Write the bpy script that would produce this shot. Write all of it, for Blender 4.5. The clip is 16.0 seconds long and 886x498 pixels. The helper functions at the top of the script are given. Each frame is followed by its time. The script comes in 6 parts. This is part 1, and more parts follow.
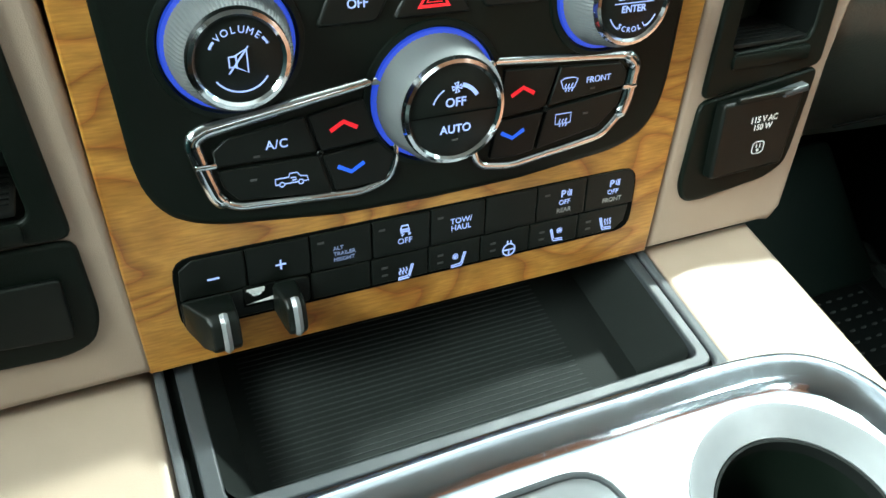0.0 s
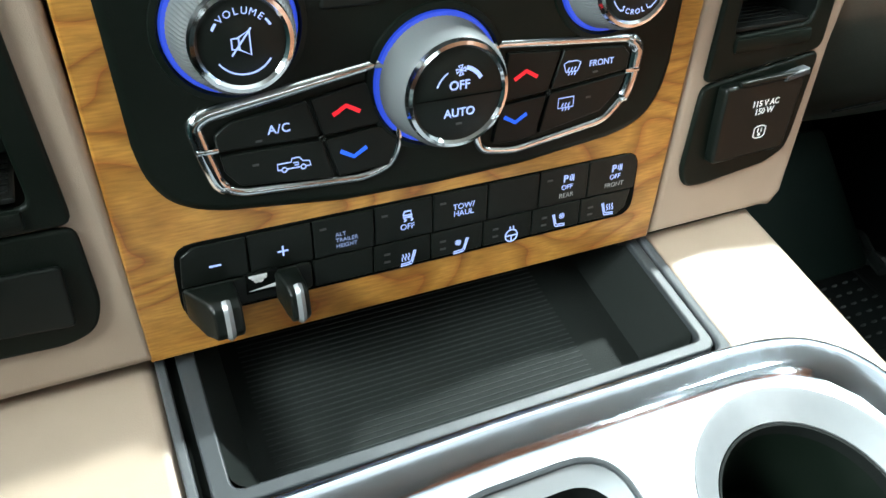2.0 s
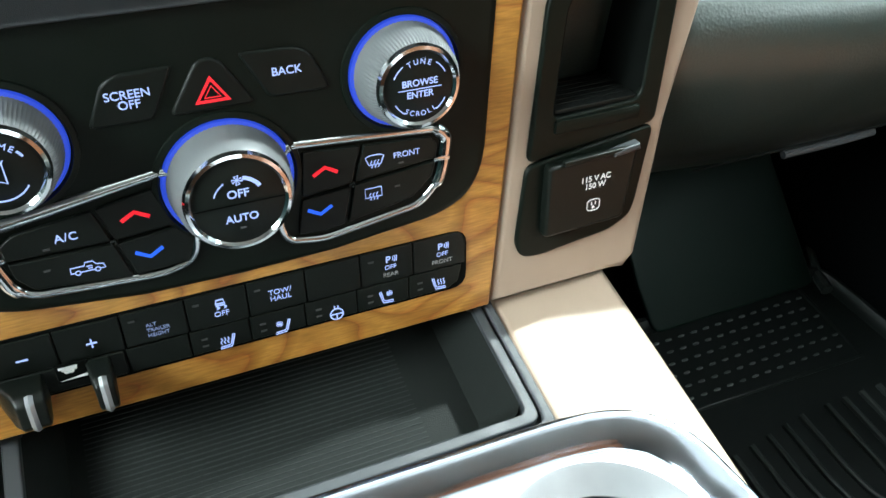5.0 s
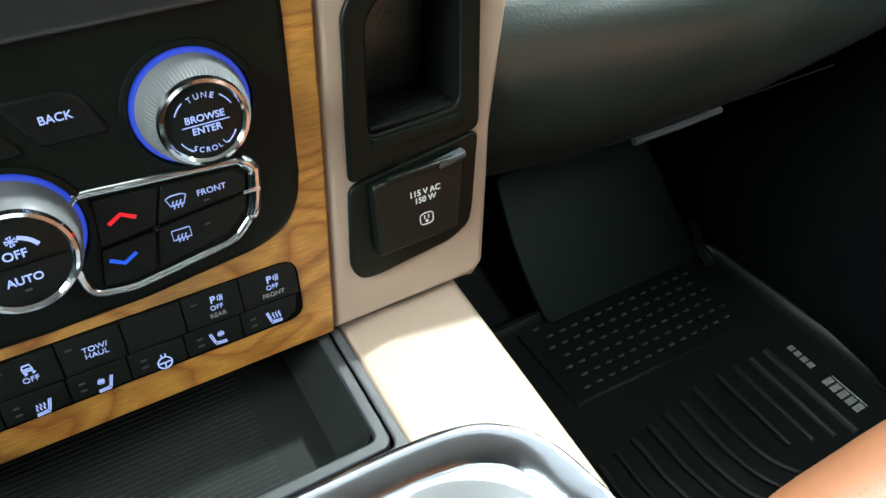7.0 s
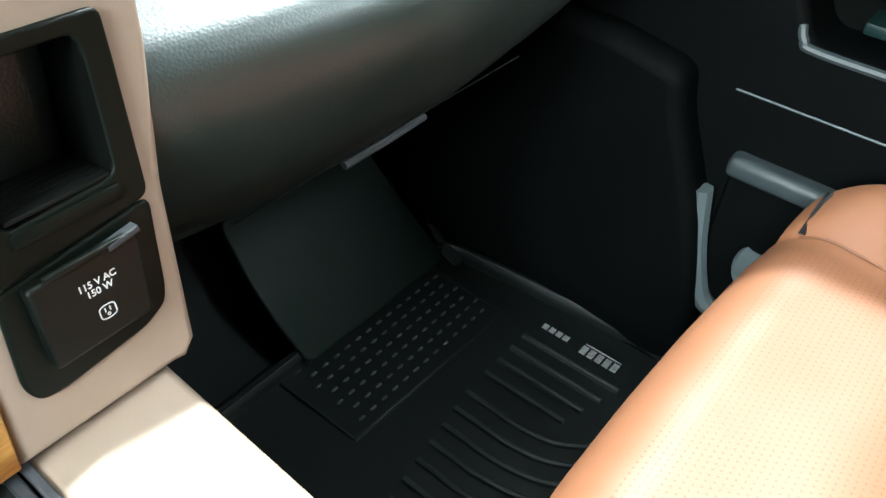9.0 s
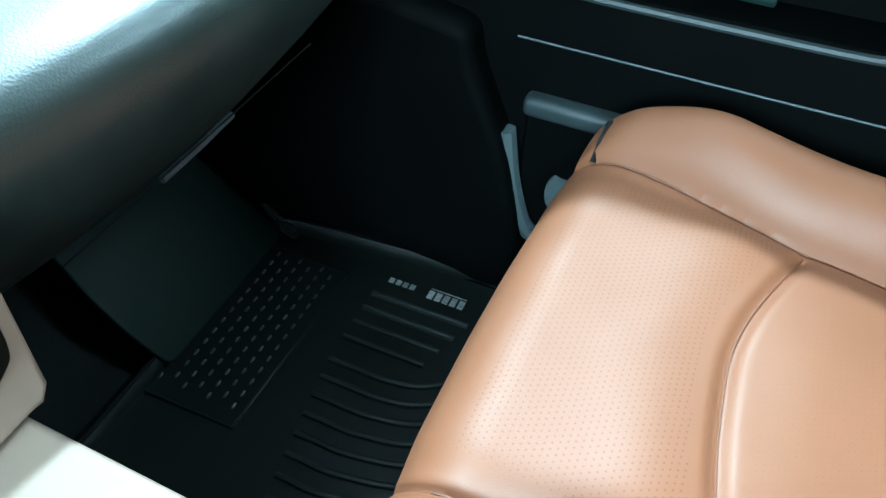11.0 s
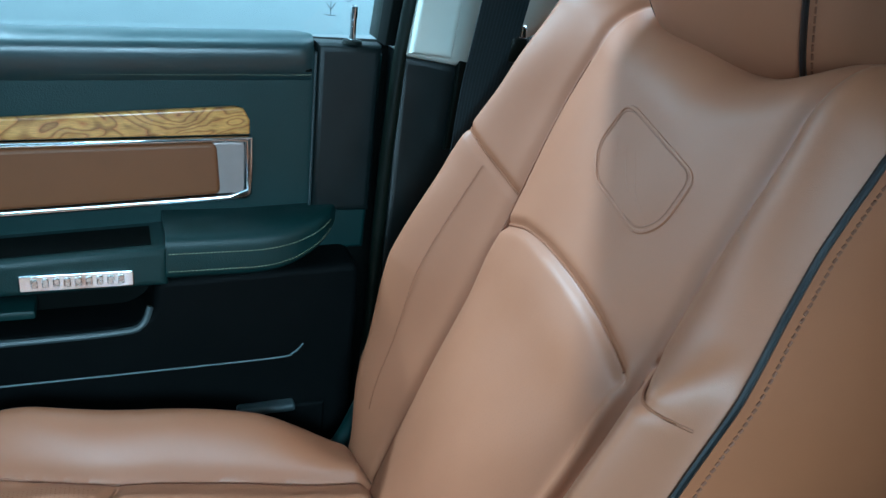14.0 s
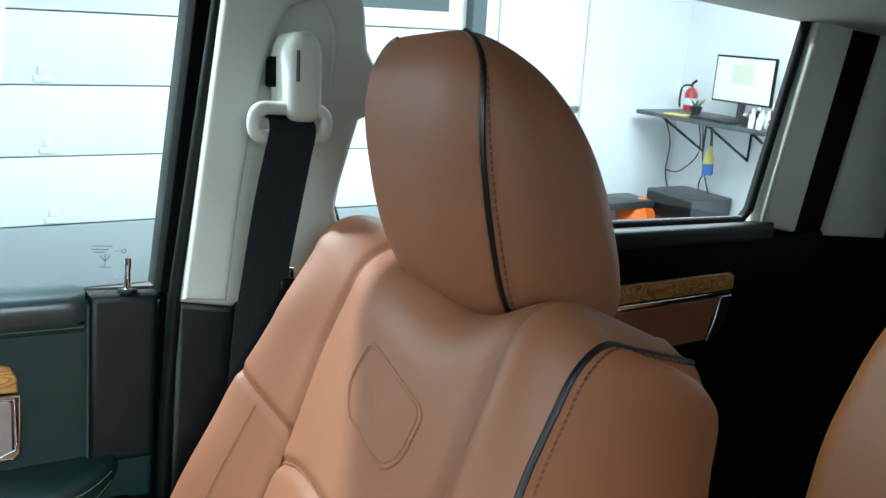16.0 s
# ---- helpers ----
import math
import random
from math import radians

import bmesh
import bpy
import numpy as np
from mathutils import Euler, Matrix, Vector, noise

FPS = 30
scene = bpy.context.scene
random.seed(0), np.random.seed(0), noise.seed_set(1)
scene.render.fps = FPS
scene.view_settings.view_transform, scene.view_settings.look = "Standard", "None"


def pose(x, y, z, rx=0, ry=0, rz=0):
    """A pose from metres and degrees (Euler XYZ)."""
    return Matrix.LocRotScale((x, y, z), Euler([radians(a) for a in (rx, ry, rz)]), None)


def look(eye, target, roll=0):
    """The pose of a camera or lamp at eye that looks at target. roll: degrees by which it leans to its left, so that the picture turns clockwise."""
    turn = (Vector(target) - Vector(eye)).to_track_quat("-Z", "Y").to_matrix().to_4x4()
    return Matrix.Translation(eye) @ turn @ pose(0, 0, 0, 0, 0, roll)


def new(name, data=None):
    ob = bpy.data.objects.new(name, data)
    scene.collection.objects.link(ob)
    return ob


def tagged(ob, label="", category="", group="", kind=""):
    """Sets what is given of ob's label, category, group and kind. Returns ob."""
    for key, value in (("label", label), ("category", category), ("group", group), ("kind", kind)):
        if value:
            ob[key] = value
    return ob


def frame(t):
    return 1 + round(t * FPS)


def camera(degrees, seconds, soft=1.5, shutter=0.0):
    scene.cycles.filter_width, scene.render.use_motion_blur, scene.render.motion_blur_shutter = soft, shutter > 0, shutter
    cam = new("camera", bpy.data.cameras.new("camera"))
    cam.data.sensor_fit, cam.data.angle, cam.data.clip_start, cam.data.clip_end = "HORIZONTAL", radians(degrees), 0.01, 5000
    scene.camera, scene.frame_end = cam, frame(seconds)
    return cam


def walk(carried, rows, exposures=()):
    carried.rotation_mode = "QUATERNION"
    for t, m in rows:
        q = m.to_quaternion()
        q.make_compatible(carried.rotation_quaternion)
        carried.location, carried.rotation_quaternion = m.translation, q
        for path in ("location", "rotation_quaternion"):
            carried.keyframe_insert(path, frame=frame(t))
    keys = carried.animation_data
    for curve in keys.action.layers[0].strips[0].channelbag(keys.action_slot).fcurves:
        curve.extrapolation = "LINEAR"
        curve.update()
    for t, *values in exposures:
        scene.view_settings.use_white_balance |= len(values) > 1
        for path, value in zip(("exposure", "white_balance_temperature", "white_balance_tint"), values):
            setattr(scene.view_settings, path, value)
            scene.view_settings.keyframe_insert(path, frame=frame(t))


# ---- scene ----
cam = camera(57.5, 16.0)
EXPOSURES = [(0, -0.19, 6250, -7), (1, -0.07, 6250, -1), (3, -0.09, 6250, 0), (5.5, -0.22, 6250, 0), (7, -0.35, 6350, 2), (8.5, -0.02, 6300, 5), (11, -0.58, 4850, -14), (11.5, -1.0, 5250, -10), (12.0, -1.45, 5350, -7), (12.5, -1.64, 5100, -12), (13, -1.07, 4450, -19), (13.5, -0.82, 4400, -17), (14, -1.08, 4450, -14), (14.5, -1.24, 5050, -8), (15, -1.02, 5450, -3), (16, -1.05, 5750, 0)]
PATH = [
    (0, (-0.141, -0.279, 0.858), (0.571, 1.058, -0.449), 6.5),
    (0.5, (-0.145, -0.277, 0.856), (0.574, 1.048, -0.458), 6.7),
    (1, (-0.149, -0.277, 0.851), (0.577, 1.047, -0.46), 6.7),
    (1.5, (-0.147, -0.276, 0.852), (0.58, 1.041, -0.465), 6.8),
    (2, (-0.146, -0.277, 0.853), (0.582, 1.04, -0.465), 6.7),
    (2.5, (-0.145, -0.277, 0.853), (0.59, 1.036, -0.465), 6.9),
    (3, (-0.14, -0.277, 0.855), (0.597, 1.032, -0.465), 6.9),
    (3.2, (-0.138, -0.277, 0.855), (0.598, 1.033, -0.465), 6.8),
    (5.3, (-0.02, -0.301, 0.913), (0.593, 1.02, -0.457), 3.5),
    (5.5, (-0.009, -0.304, 0.912), (0.576, 1.034, -0.455), 2.4),
    (6, (0.004, -0.301, 0.914), (0.656, 0.999, -0.458), 3.5),
    (6.5, (0.008, -0.299, 0.915), (0.734, 0.961, -0.457), 3.0),
    (7, (0.017, -0.302, 0.913), (0.826, 0.925, -0.443), 3.3),
    (7.5, (0.052, -0.302, 0.901), (0.938, 0.889, -0.438), 4.0),
    (8, (0.061, -0.304, 0.886), (1.085, 0.834, -0.401), 4.3),
    (8.5, (0.071, -0.302, 0.89), (1.211, 0.726, -0.392), 4.1),
    (8.7, (0.072, -0.286, 0.895), (1.27, 0.669, -0.391), 5.0),
    (10.8, (0.075, -0.291, 0.935), (1.411, 0.259, -0.448), 4.0),
    (11, (0.066, -0.307, 0.953), (1.416, 0.192, -0.435), 4.0),
    (11.5, (0.026, -0.354, 0.987), (1.431, -0.023, -0.398), 4.6),
    (12, (-0.025, -0.394, 1.032), (1.406, -0.265, -0.359), 5.0),
    (12.5, (-0.059, -0.423, 1.061), (1.408, -0.523, -0.295), 6.3),
    (13, (-0.092, -0.444, 1.103), (1.444, -0.753, -0.141), 6.2),
    (13.5, (-0.118, -0.461, 1.133), (1.528, -0.954, 0.11), 6.3),
    (14, (-0.141, -0.443, 1.147), (1.533, -1.173, 0.332), 6.9),
    (14.5, (-0.139, -0.453, 1.159), (1.531, -1.323, 0.485), 6.5),
    (15, (-0.137, -0.486, 1.175), (1.537, -1.441, 0.64), 5.7),
    (15.5, (-0.151, -0.511, 1.189), (1.515, -1.531, 0.76), 5.1),
    (16, (-0.211, -0.524, 1.21), (1.459, -1.575, 0.887), 4.4),
]
walk(cam, [(t, look(eye, target, roll)) for t, eye, target, roll in PATH], EXPOSURES)


# ---------------------------------------------------------------- light
world = bpy.data.worlds.new("world")
scene.world = world
world.use_nodes = True
wn = world.node_tree
sky = wn.nodes.new("ShaderNodeTexSky")
sky.sky_type, sky.sun_disc = "NISHITA", False
sky.sun_elevation, sky.sun_rotation = radians(40), radians(90)
wn.nodes["Background"].inputs[1].default_value = 0.05
wn.links.new(sky.outputs[0], wn.nodes["Background"].inputs[0])


def area_light(name, eye, target, sx, sy, watts, color):
    la = bpy.data.lights.new(name, "AREA")
    la.shape, la.size, la.size_y, la.energy, la.color = "RECTANGLE", sx, sy, watts, color
    ob = new(name, la)
    ob.matrix_world = look(eye, target)
    return ob


# light of the white garage through the windscreen and the side windows
area_light("windscreen_light", (0.0, 0.36, 1.27), (0.0, -0.35, 0.55), 1.40, 0.80, 9.0, (0.90, 0.99, 1.0))
area_light("window_light", (0.925, -0.38, 1.31), (0.50, -0.45, 0.50), 0.60, 0.10, 3.0, (0.90, 0.99, 1.0))
# bright shop lamp above the passenger side
area_light("shop_lamp", (2.08, 0.60, 3.00), (0.40, -0.25, 0.52), 0.07, 0.10, 310.0, (0.93, 0.99, 1.0))
area_light("driver_window_light", (-0.92, -0.40, 1.36), (0.4, -0.45, 0.6), 0.6, 0.36, 11.5, (0.93, 0.99, 1.0)).data.spread = radians(62)
# garage ceiling lamps
for gx, gy, watts in ((1.9, -3.4, 950.0), (3.3, 3.2, 520.0)):
    area_light("ceiling_lamp", (gx, gy, 3.3), (gx, gy, 0.0), 1.6, 3.0, watts, (0.95, 0.98, 1.0))


# ---------------------------------------------------------------- materials
def mat(name, base, rough=0.5, metal=0.0, second=None, scale=40.0, amount=0.5, bump=0.0, bump_scale=400.0,
        rough_var=0.0, stretch=(1, 1, 1), coat=0.0, emit=None, strength=0.0, spec=0.5):
    """Principled material: two base colours mixed by noise, roughness variation and fine relief, all in object metres."""
    m = bpy.data.materials.new(name)
    m.use_nodes = True
    t = m.node_tree
    p = t.nodes["Principled BSDF"]
    p.inputs["Base Color"].default_value = (*base, 1)
    p.inputs["Roughness"].default_value, p.inputs["Metallic"].default_value = rough, metal
    p.inputs["Specular IOR Level"].default_value = spec
    p.inputs["Coat Weight"].default_value = coat
    p.inputs["Coat Roughness"].default_value = 0.08
    co = t.nodes.new("ShaderNodeTexCoord")
    mp = t.nodes.new("ShaderNodeMapping")
    mp.inputs["Scale"].default_value = stretch
    t.links.new(co.outputs["Object"], mp.inputs[0])
    big = t.nodes.new("ShaderNodeTexNoise")
    big.inputs["Scale"].default_value, big.inputs["Detail"].default_value = scale, 5
    t.links.new(mp.outputs[0], big.inputs["Vector"])
    if second:
        mix = t.nodes.new("ShaderNodeMix")
        mix.data_type = "RGBA"
        ramp = t.nodes.new("ShaderNodeMapRange")
        ramp.inputs[1].default_value, ramp.inputs[2].default_value = 0.35, 0.7
        ramp.inputs[4].default_value = amount
        t.links.new(big.outputs["Fac"], ramp.inputs[0])
        t.links.new(ramp.outputs[0], mix.inputs[0])
        mix.inputs[6].default_value, mix.inputs[7].default_value = (*base, 1), (*second, 1)
        t.links.new(mix.outputs[2], p.inputs["Base Color"])
    if rough_var:
        rr = t.nodes.new("ShaderNodeMapRange")
        rr.inputs[1].default_value, rr.inputs[2].default_value = 0.3, 0.7
        rr.inputs[3].default_value, rr.inputs[4].default_value = rough - rough_var, rough + rough_var
        t.links.new(big.outputs["Fac"], rr.inputs[0])
        t.links.new(rr.outputs[0], p.inputs["Roughness"])
    if bump:
        fine = t.nodes.new("ShaderNodeTexVoronoi")
        fine.inputs["Scale"].default_value = bump_scale
        t.links.new(mp.outputs[0], fine.inputs["Vector"])
        bp = t.nodes.new("ShaderNodeBump")
        bp.inputs["Strength"].default_value, bp.inputs["Distance"].default_value = bump, 0.0006
        t.links.new(fine.outputs["Distance"], bp.inputs["Height"])
        t.links.new(bp.outputs[0], p.inputs["Normal"])
    if emit:
        p.inputs["Emission Color"].default_value = (*emit, 1)
        p.inputs["Emission Strength"].default_value = strength
    return m


def wood_mat(name, stretch, rough=0.32, rings_count=13.0, early=(0.300, 0.118, 0.020), late=(0.53, 0.262, 0.052)):
    """Oak veneer: growth rings as contours of a stretched noise, each ring fading from dark to light, and fine pores."""
    m = mat(name, (0.42, 0.21, 0.055), rough, coat=0.25)
    t = m.node_tree
    p = t.nodes["Principled BSDF"]
    co = t.nodes.new("ShaderNodeTexCoord")
    mp = t.nodes.new("ShaderNodeMapping")
    mp.inputs["Scale"].default_value = stretch
    t.links.new(co.outputs["Object"], mp.inputs[0])
    field = t.nodes.new("ShaderNodeTexNoise")
    field.inputs["Scale"].default_value, field.inputs["Detail"].default_value = 9, 2.2
    field.inputs["Roughness"].default_value, field.inputs["Distortion"].default_value = 0.42, 0.5
    t.links.new(mp.outputs[0], field.inputs["Vector"])
    rings = t.nodes.new("ShaderNodeMath")
    rings.operation = "MULTIPLY"
    rings.inputs[1].default_value = rings_count
    t.links.new(field.outputs["Fac"], rings.inputs[0])
    wave = t.nodes.new("ShaderNodeMath")
    wave.operation = "FRACT"
    t.links.new(rings.outputs[0], wave.inputs[0])
    blotch = t.nodes.new("ShaderNodeTexNoise")
    blotch.inputs["Scale"].default_value, blotch.inputs["Detail"].default_value = 38, 8
    t.links.new(mp.outputs[0], blotch.inputs["Vector"])
    ramp = t.nodes.new("ShaderNodeValToRGB")
    ramp.color_ramp.elements[0].color, ramp.color_ramp.elements[0].position = (*early, 1), 0.0
    ramp.color_ramp.elements[1].color, ramp.color_ramp.elements[1].position = (*late, 1), 0.42
    for pos, f in ((0.80, 0.96), (0.97, 0.78), (1.0, 0.60)):
        e = ramp.color_ramp.elements.new(pos)
        e.color = (late[0] * f, late[1] * f * f, late[2] * f * f, 1)
    t.links.new(wave.outputs[0], ramp.inputs[0])
    mix = t.nodes.new("ShaderNodeMix")
    mix.data_type, mix.blend_type = "RGBA", "MULTIPLY"
    mix.inputs[0].default_value = 0.6
    r2 = t.nodes.new("ShaderNodeValToRGB")
    r2.color_ramp.elements[0].color, r2.color_ramp.elements[0].position = (0.5, 0.42, 0.33, 1), 0.3
    r2.color_ramp.elements[1].color, r2.color_ramp.elements[1].position = (1, 1, 1, 1), 0.6
    t.links.new(blotch.outputs["Fac"], r2.inputs[0])
    t.links.new(ramp.outputs[0], mix.inputs[6])
    t.links.new(r2.outputs[0], mix.inputs[7])
    fib = t.nodes.new("ShaderNodeTexNoise")
    fib.inputs["Scale"].default_value, fib.inputs["Detail"].default_value = 90, 6
    mp2 = t.nodes.new("ShaderNodeMapping")
    mp2.inputs["Scale"].default_value = (1, 9, 1)
    t.links.new(co.outputs["Object"], mp2.inputs[0])
    t.links.new(mp2.outputs[0], fib.inputs["Vector"])
    r3 = t.nodes.new("ShaderNodeMapRange")
    r3.inputs[1].default_value, r3.inputs[2].default_value, r3.inputs[3].default_value, r3.inputs[4].default_value = 0.3, 0.7, 0.72, 1.12
    t.links.new(fib.outputs["Fac"], r3.inputs[0])
    mul = t.nodes.new("ShaderNodeMix")
    mul.data_type, mul.blend_type = "RGBA", "MULTIPLY"
    mul.inputs[0].default_value = 1.0
    t.links.new(mix.outputs[2], mul.inputs[6])
    t.links.new(r3.outputs[0], mul.inputs[7])
    t.links.new(mul.outputs[2], p.inputs["Base Color"])
    return m


M = {
    "black": mat("black_soft_plastic", (0.0030, 0.0054, 0.0036), 0.42, second=(0.0050, 0.0078, 0.0056), scale=25, spec=0.17, bump=0.14, bump_scale=1800, rough_var=0.06),
    "button": mat("button_black", (0.0042, 0.0058, 0.0046), 0.36, second=(0.0060, 0.0078, 0.0063), scale=60, spec=0.25, rough_var=0.05, bump=0.12, bump_scale=3000),
    "recess": mat("dark_recess", (0.0020, 0.0026, 0.0022), 0.75, second=(0.0032, 0.0040, 0.0035), scale=50, spec=0.06),
    "rubber": mat("black_rubber", (0.004, 0.005, 0.0046), 0.55, second=(0.007, 0.0084, 0.0078), scale=80, spec=0.22, bump=0.2, bump_scale=1500),
    "grey_rim": mat("charcoal_satin_plastic", (0.040, 0.044, 0.048), 0.38, second=(0.033, 0.036, 0.040), scale=60, bump=0.2, bump_scale=2500, rough_var=0.05),
    "dash": mat("dark_green_black_dash", (0.020, 0.030, 0.027), 0.40, spec=0.7, second=(0.026, 0.038, 0.0345), scale=18, bump=0.20, bump_scale=560, rough_var=0.06),
    "door_vinyl": mat("dark_door_vinyl", (0.0062, 0.0200, 0.0190), 0.44, spec=0.34, second=(0.0084, 0.0250, 0.0240), scale=18, bump=0.4, bump_scale=600, rough_var=0.06),
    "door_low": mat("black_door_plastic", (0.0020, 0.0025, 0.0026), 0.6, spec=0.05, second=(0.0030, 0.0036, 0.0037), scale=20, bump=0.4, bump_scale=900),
    "grey_rail": mat("blue_grey_plastic", (0.10, 0.125, 0.13), 0.45, second=(0.08, 0.10, 0.105), scale=40, bump=0.3, bump_scale=1200),
    "carpet": mat("black_carpet", (0.006, 0.0074, 0.007), 0.95, spec=0.2, second=(0.010, 0.012, 0.0115), scale=300, bump=1.0, bump_scale=900),
    "mat": mat("floor_mat_rubber", (0.0088, 0.0114, 0.0106), 0.42, second=(0.012, 0.0150, 0.0142), scale=40, rough_var=0.06, spec=0.34),
    # studs and ribs paler than the mat: their highlights put into the colour
    "stud": mat("highlit_stud_rubber", (0.075, 0.082, 0.080), 0.4, second=(0.045, 0.050, 0.049), scale=200),
    "mat_rib": mat("highlit_rib_rubber", (0.026, 0.032, 0.030), 0.42, spec=0.5),
    "flap": mat("smooth_mat_rubber", (0.0036, 0.0105, 0.0078), 0.60, spec=0.13, second=(0.0048, 0.0130, 0.0098), scale=25, rough_var=0.05),
    "tan": mat("tan_plastic", (0.375, 0.288, 0.222), 0.42, second=(0.337, 0.256, 0.196), scale=30, bump=0.15, bump_scale=2200, rough_var=0.05),
    "silver": mat("silver_paint", (0.31, 0.32, 0.335), 0.40, 0.5, second=(0.28, 0.29, 0.30), scale=90, rough_var=0.04),
    "chrome": mat("chrome", (0.70, 0.72, 0.75), 0.09, 1.0, rough_var=0.03, scale=120),
    "satin": mat("satin_metal", (0.55, 0.55, 0.54), 0.25, 1.0, rough_var=0.06, scale=120),
    "knob": mat("knob_grey", (0.125, 0.132, 0.138), 0.45, second=(0.10, 0.106, 0.112), scale=60),
    "leather": mat("saddle_leather", (0.261, 0.106, 0.0505), 0.51, spec=0.48, second=(0.235, 0.093, 0.0430), scale=9, bump=0.16, bump_scale=1300, rough_var=0.05),
    "leather_dark": mat("seat_side_leather", (0.27, 0.099, 0.040), 0.46, spec=0.4, second=(0.24, 0.087, 0.034), scale=12, bump=0.16, bump_scale=1300, rough_var=0.05),
    "inlay_bench_leather": mat("inlay_and_shaded_bench_leather", (0.142, 0.054, 0.017), 0.5, spec=0.35, second=(0.124, 0.046, 0.014), scale=12, bump=0.16, bump_scale=1300, rough_var=0.05),
    "cap_black": mat("black_cap_plastic", (0.0042, 0.0068, 0.0068), 0.42, spec=0.32, second=(0.0058, 0.0088, 0.0088), scale=30, bump=0.3, bump_scale=900, rough_var=0.05),
    "door_thread": mat("olive_thread", (0.20, 0.215, 0.135), 0.7, second=(0.15, 0.16, 0.10), scale=300),
    "dim_rail": mat("dark_blue_grey_plastic", (0.040, 0.052, 0.055), 0.42, second=(0.032, 0.042, 0.045), scale=40, bump=0.3, bump_scale=1200),
    "sill_vinyl": mat("smooth_sill_vinyl", (0.014, 0.030, 0.033), 0.34, spec=0.9, second=(0.018, 0.037, 0.040), scale=18, bump=0.2, bump_scale=700, rough_var=0.06),
    "tray_rubber": mat("matt_tray_rubber", (0.0085, 0.0104, 0.0094), 0.7, spec=0.18, second=(0.0108, 0.0130, 0.0118), scale=60, bump=0.25, bump_scale=1500),
    "tray_rib": mat("pale_rib_rubber", (0.030, 0.035, 0.034), 0.55, spec=0.3, second=(0.023, 0.027, 0.026), scale=120),
    "band_chrome": mat("console_chrome", (0.47, 0.51, 0.58), 0.13, 1.0, rough_var=0.04, scale=160),
    "ledge": mat("worn_grey_ledge", (0.060, 0.064, 0.070), 0.42, second=(0.10, 0.105, 0.11), scale=220, amount=0.35, bump=0.3, bump_scale=2500, rough_var=0.06),
    "cap_metal": mat("warm_satin_metal", (0.30, 0.255, 0.24), 0.38, 0.4, second=(0.27, 0.23, 0.215), scale=60, rough_var=0.03),
    "seam": mat("seam_leather", (0.205, 0.078, 0.034), 0.55, second=(0.180, 0.066, 0.028), scale=60),
    "thread": mat("brown_thread", (0.150, 0.052, 0.020), 0.7, second=(0.11, 0.038, 0.014), scale=200),
    "piping": mat("black_piping", (0.005, 0.005, 0.0055), 0.32, second=(0.008, 0.008, 0.008), scale=60),
    "weave": mat("webbing_rib", (0.011, 0.018, 0.021), 0.7, spec=0.25, second=(0.008, 0.014, 0.016), scale=500),
    "webbing": mat("belt_webbing", (0.0045, 0.0085, 0.0105), 0.7, spec=0.25, second=(0.0065, 0.0115, 0.0140), scale=500, stretch=(1, 1, 1), bump=0.6, bump_scale=1400),
    "beige": mat("light_beige_trim", (0.58, 0.60, 0.545), 0.5, second=(0.53, 0.555, 0.50), scale=20, bump=0.3, bump_scale=1200, rough_var=0.04),
    "white_glow": mat("backlit_white", (0.22, 0.26, 0.45), 0.5, emit=(0.40, 0.50, 1.0), strength=1.0),
    "dim_glow": mat("faint_backlit_white", (0.16, 0.19, 0.30), 0.5, emit=(0.40, 0.50, 1.0), strength=0.35),
    "grey_print": mat("grey_print", (0.36, 0.37, 0.36), 0.5, second=(0.28, 0.28, 0.28), scale=300),
    "red_glow": mat("backlit_red", (0.4, 0.02, 0.02), 0.5, emit=(1.0, 0.006, 0.030), strength=0.95),
    "blue_glow": mat("backlit_blue", (0.02, 0.05, 0.3), 0.5, emit=(0.02, 0.13, 1.0), strength=1.0),
    "ring_glow": mat("blue_light_ring", (0.02, 0.03, 0.2), 0.5, emit=(0.03, 0.08, 0.75), strength=0.8),
    "print": mat("white_print", (0.78, 0.78, 0.78), 0.5, second=(0.5, 0.5, 0.5), scale=300),
    "worn_print": mat("worn_white_print", (0.42, 0.42, 0.42), 0.6, second=(0.06, 0.06, 0.06), scale=220),
    "dim_print": mat("dim_print", (0.060, 0.062, 0.062), 0.5, second=(0.040, 0.042, 0.042), scale=300),
    "screen": mat("dark_screen_glass", (0.015, 0.015, 0.016), 0.12, coat=0.6, rough_var=0.03, scale=30),
    "wall": mat("white_wall_paint", (0.80, 0.81, 0.82), 0.6, second=(0.75, 0.77, 0.78), scale=2, bump=0.2, bump_scale=60),
    "garage_door": mat("white_steel_door", (0.80, 0.82, 0.82), 0.4, second=(0.76, 0.78, 0.79), scale=3, rough_var=0.05),
    "concrete": mat("concrete", (0.30, 0.30, 0.29), 0.7, second=(0.22, 0.22, 0.215), scale=3, bump=0.3, bump_scale=90),
    "roof_lining": mat("roof_lining", (0.45, 0.43, 0.40), 0.9, second=(0.41, 0.39, 0.36), scale=200, bump=0.4, bump_scale=900),
    "wood": wood_mat("oak_veneer", (0.75, 1.5, 1)),
    "door_wood": wood_mat("figured_oak_veneer", (1.3, 2.6, 1), 0.3, 15.0, (0.22, 0.085, 0.016), (0.60, 0.33, 0.085)),
}
glass = bpy.data.materials.new("window_glass")
glass.use_nodes = True
gt = glass.node_tree
gt.nodes.remove(gt.nodes["Principled BSDF"])
tr, gl, mx = gt.nodes.new("ShaderNodeBsdfTransparent"), gt.nodes.new("ShaderNodeBsdfGlossy"), gt.nodes.new("ShaderNodeMixShader")
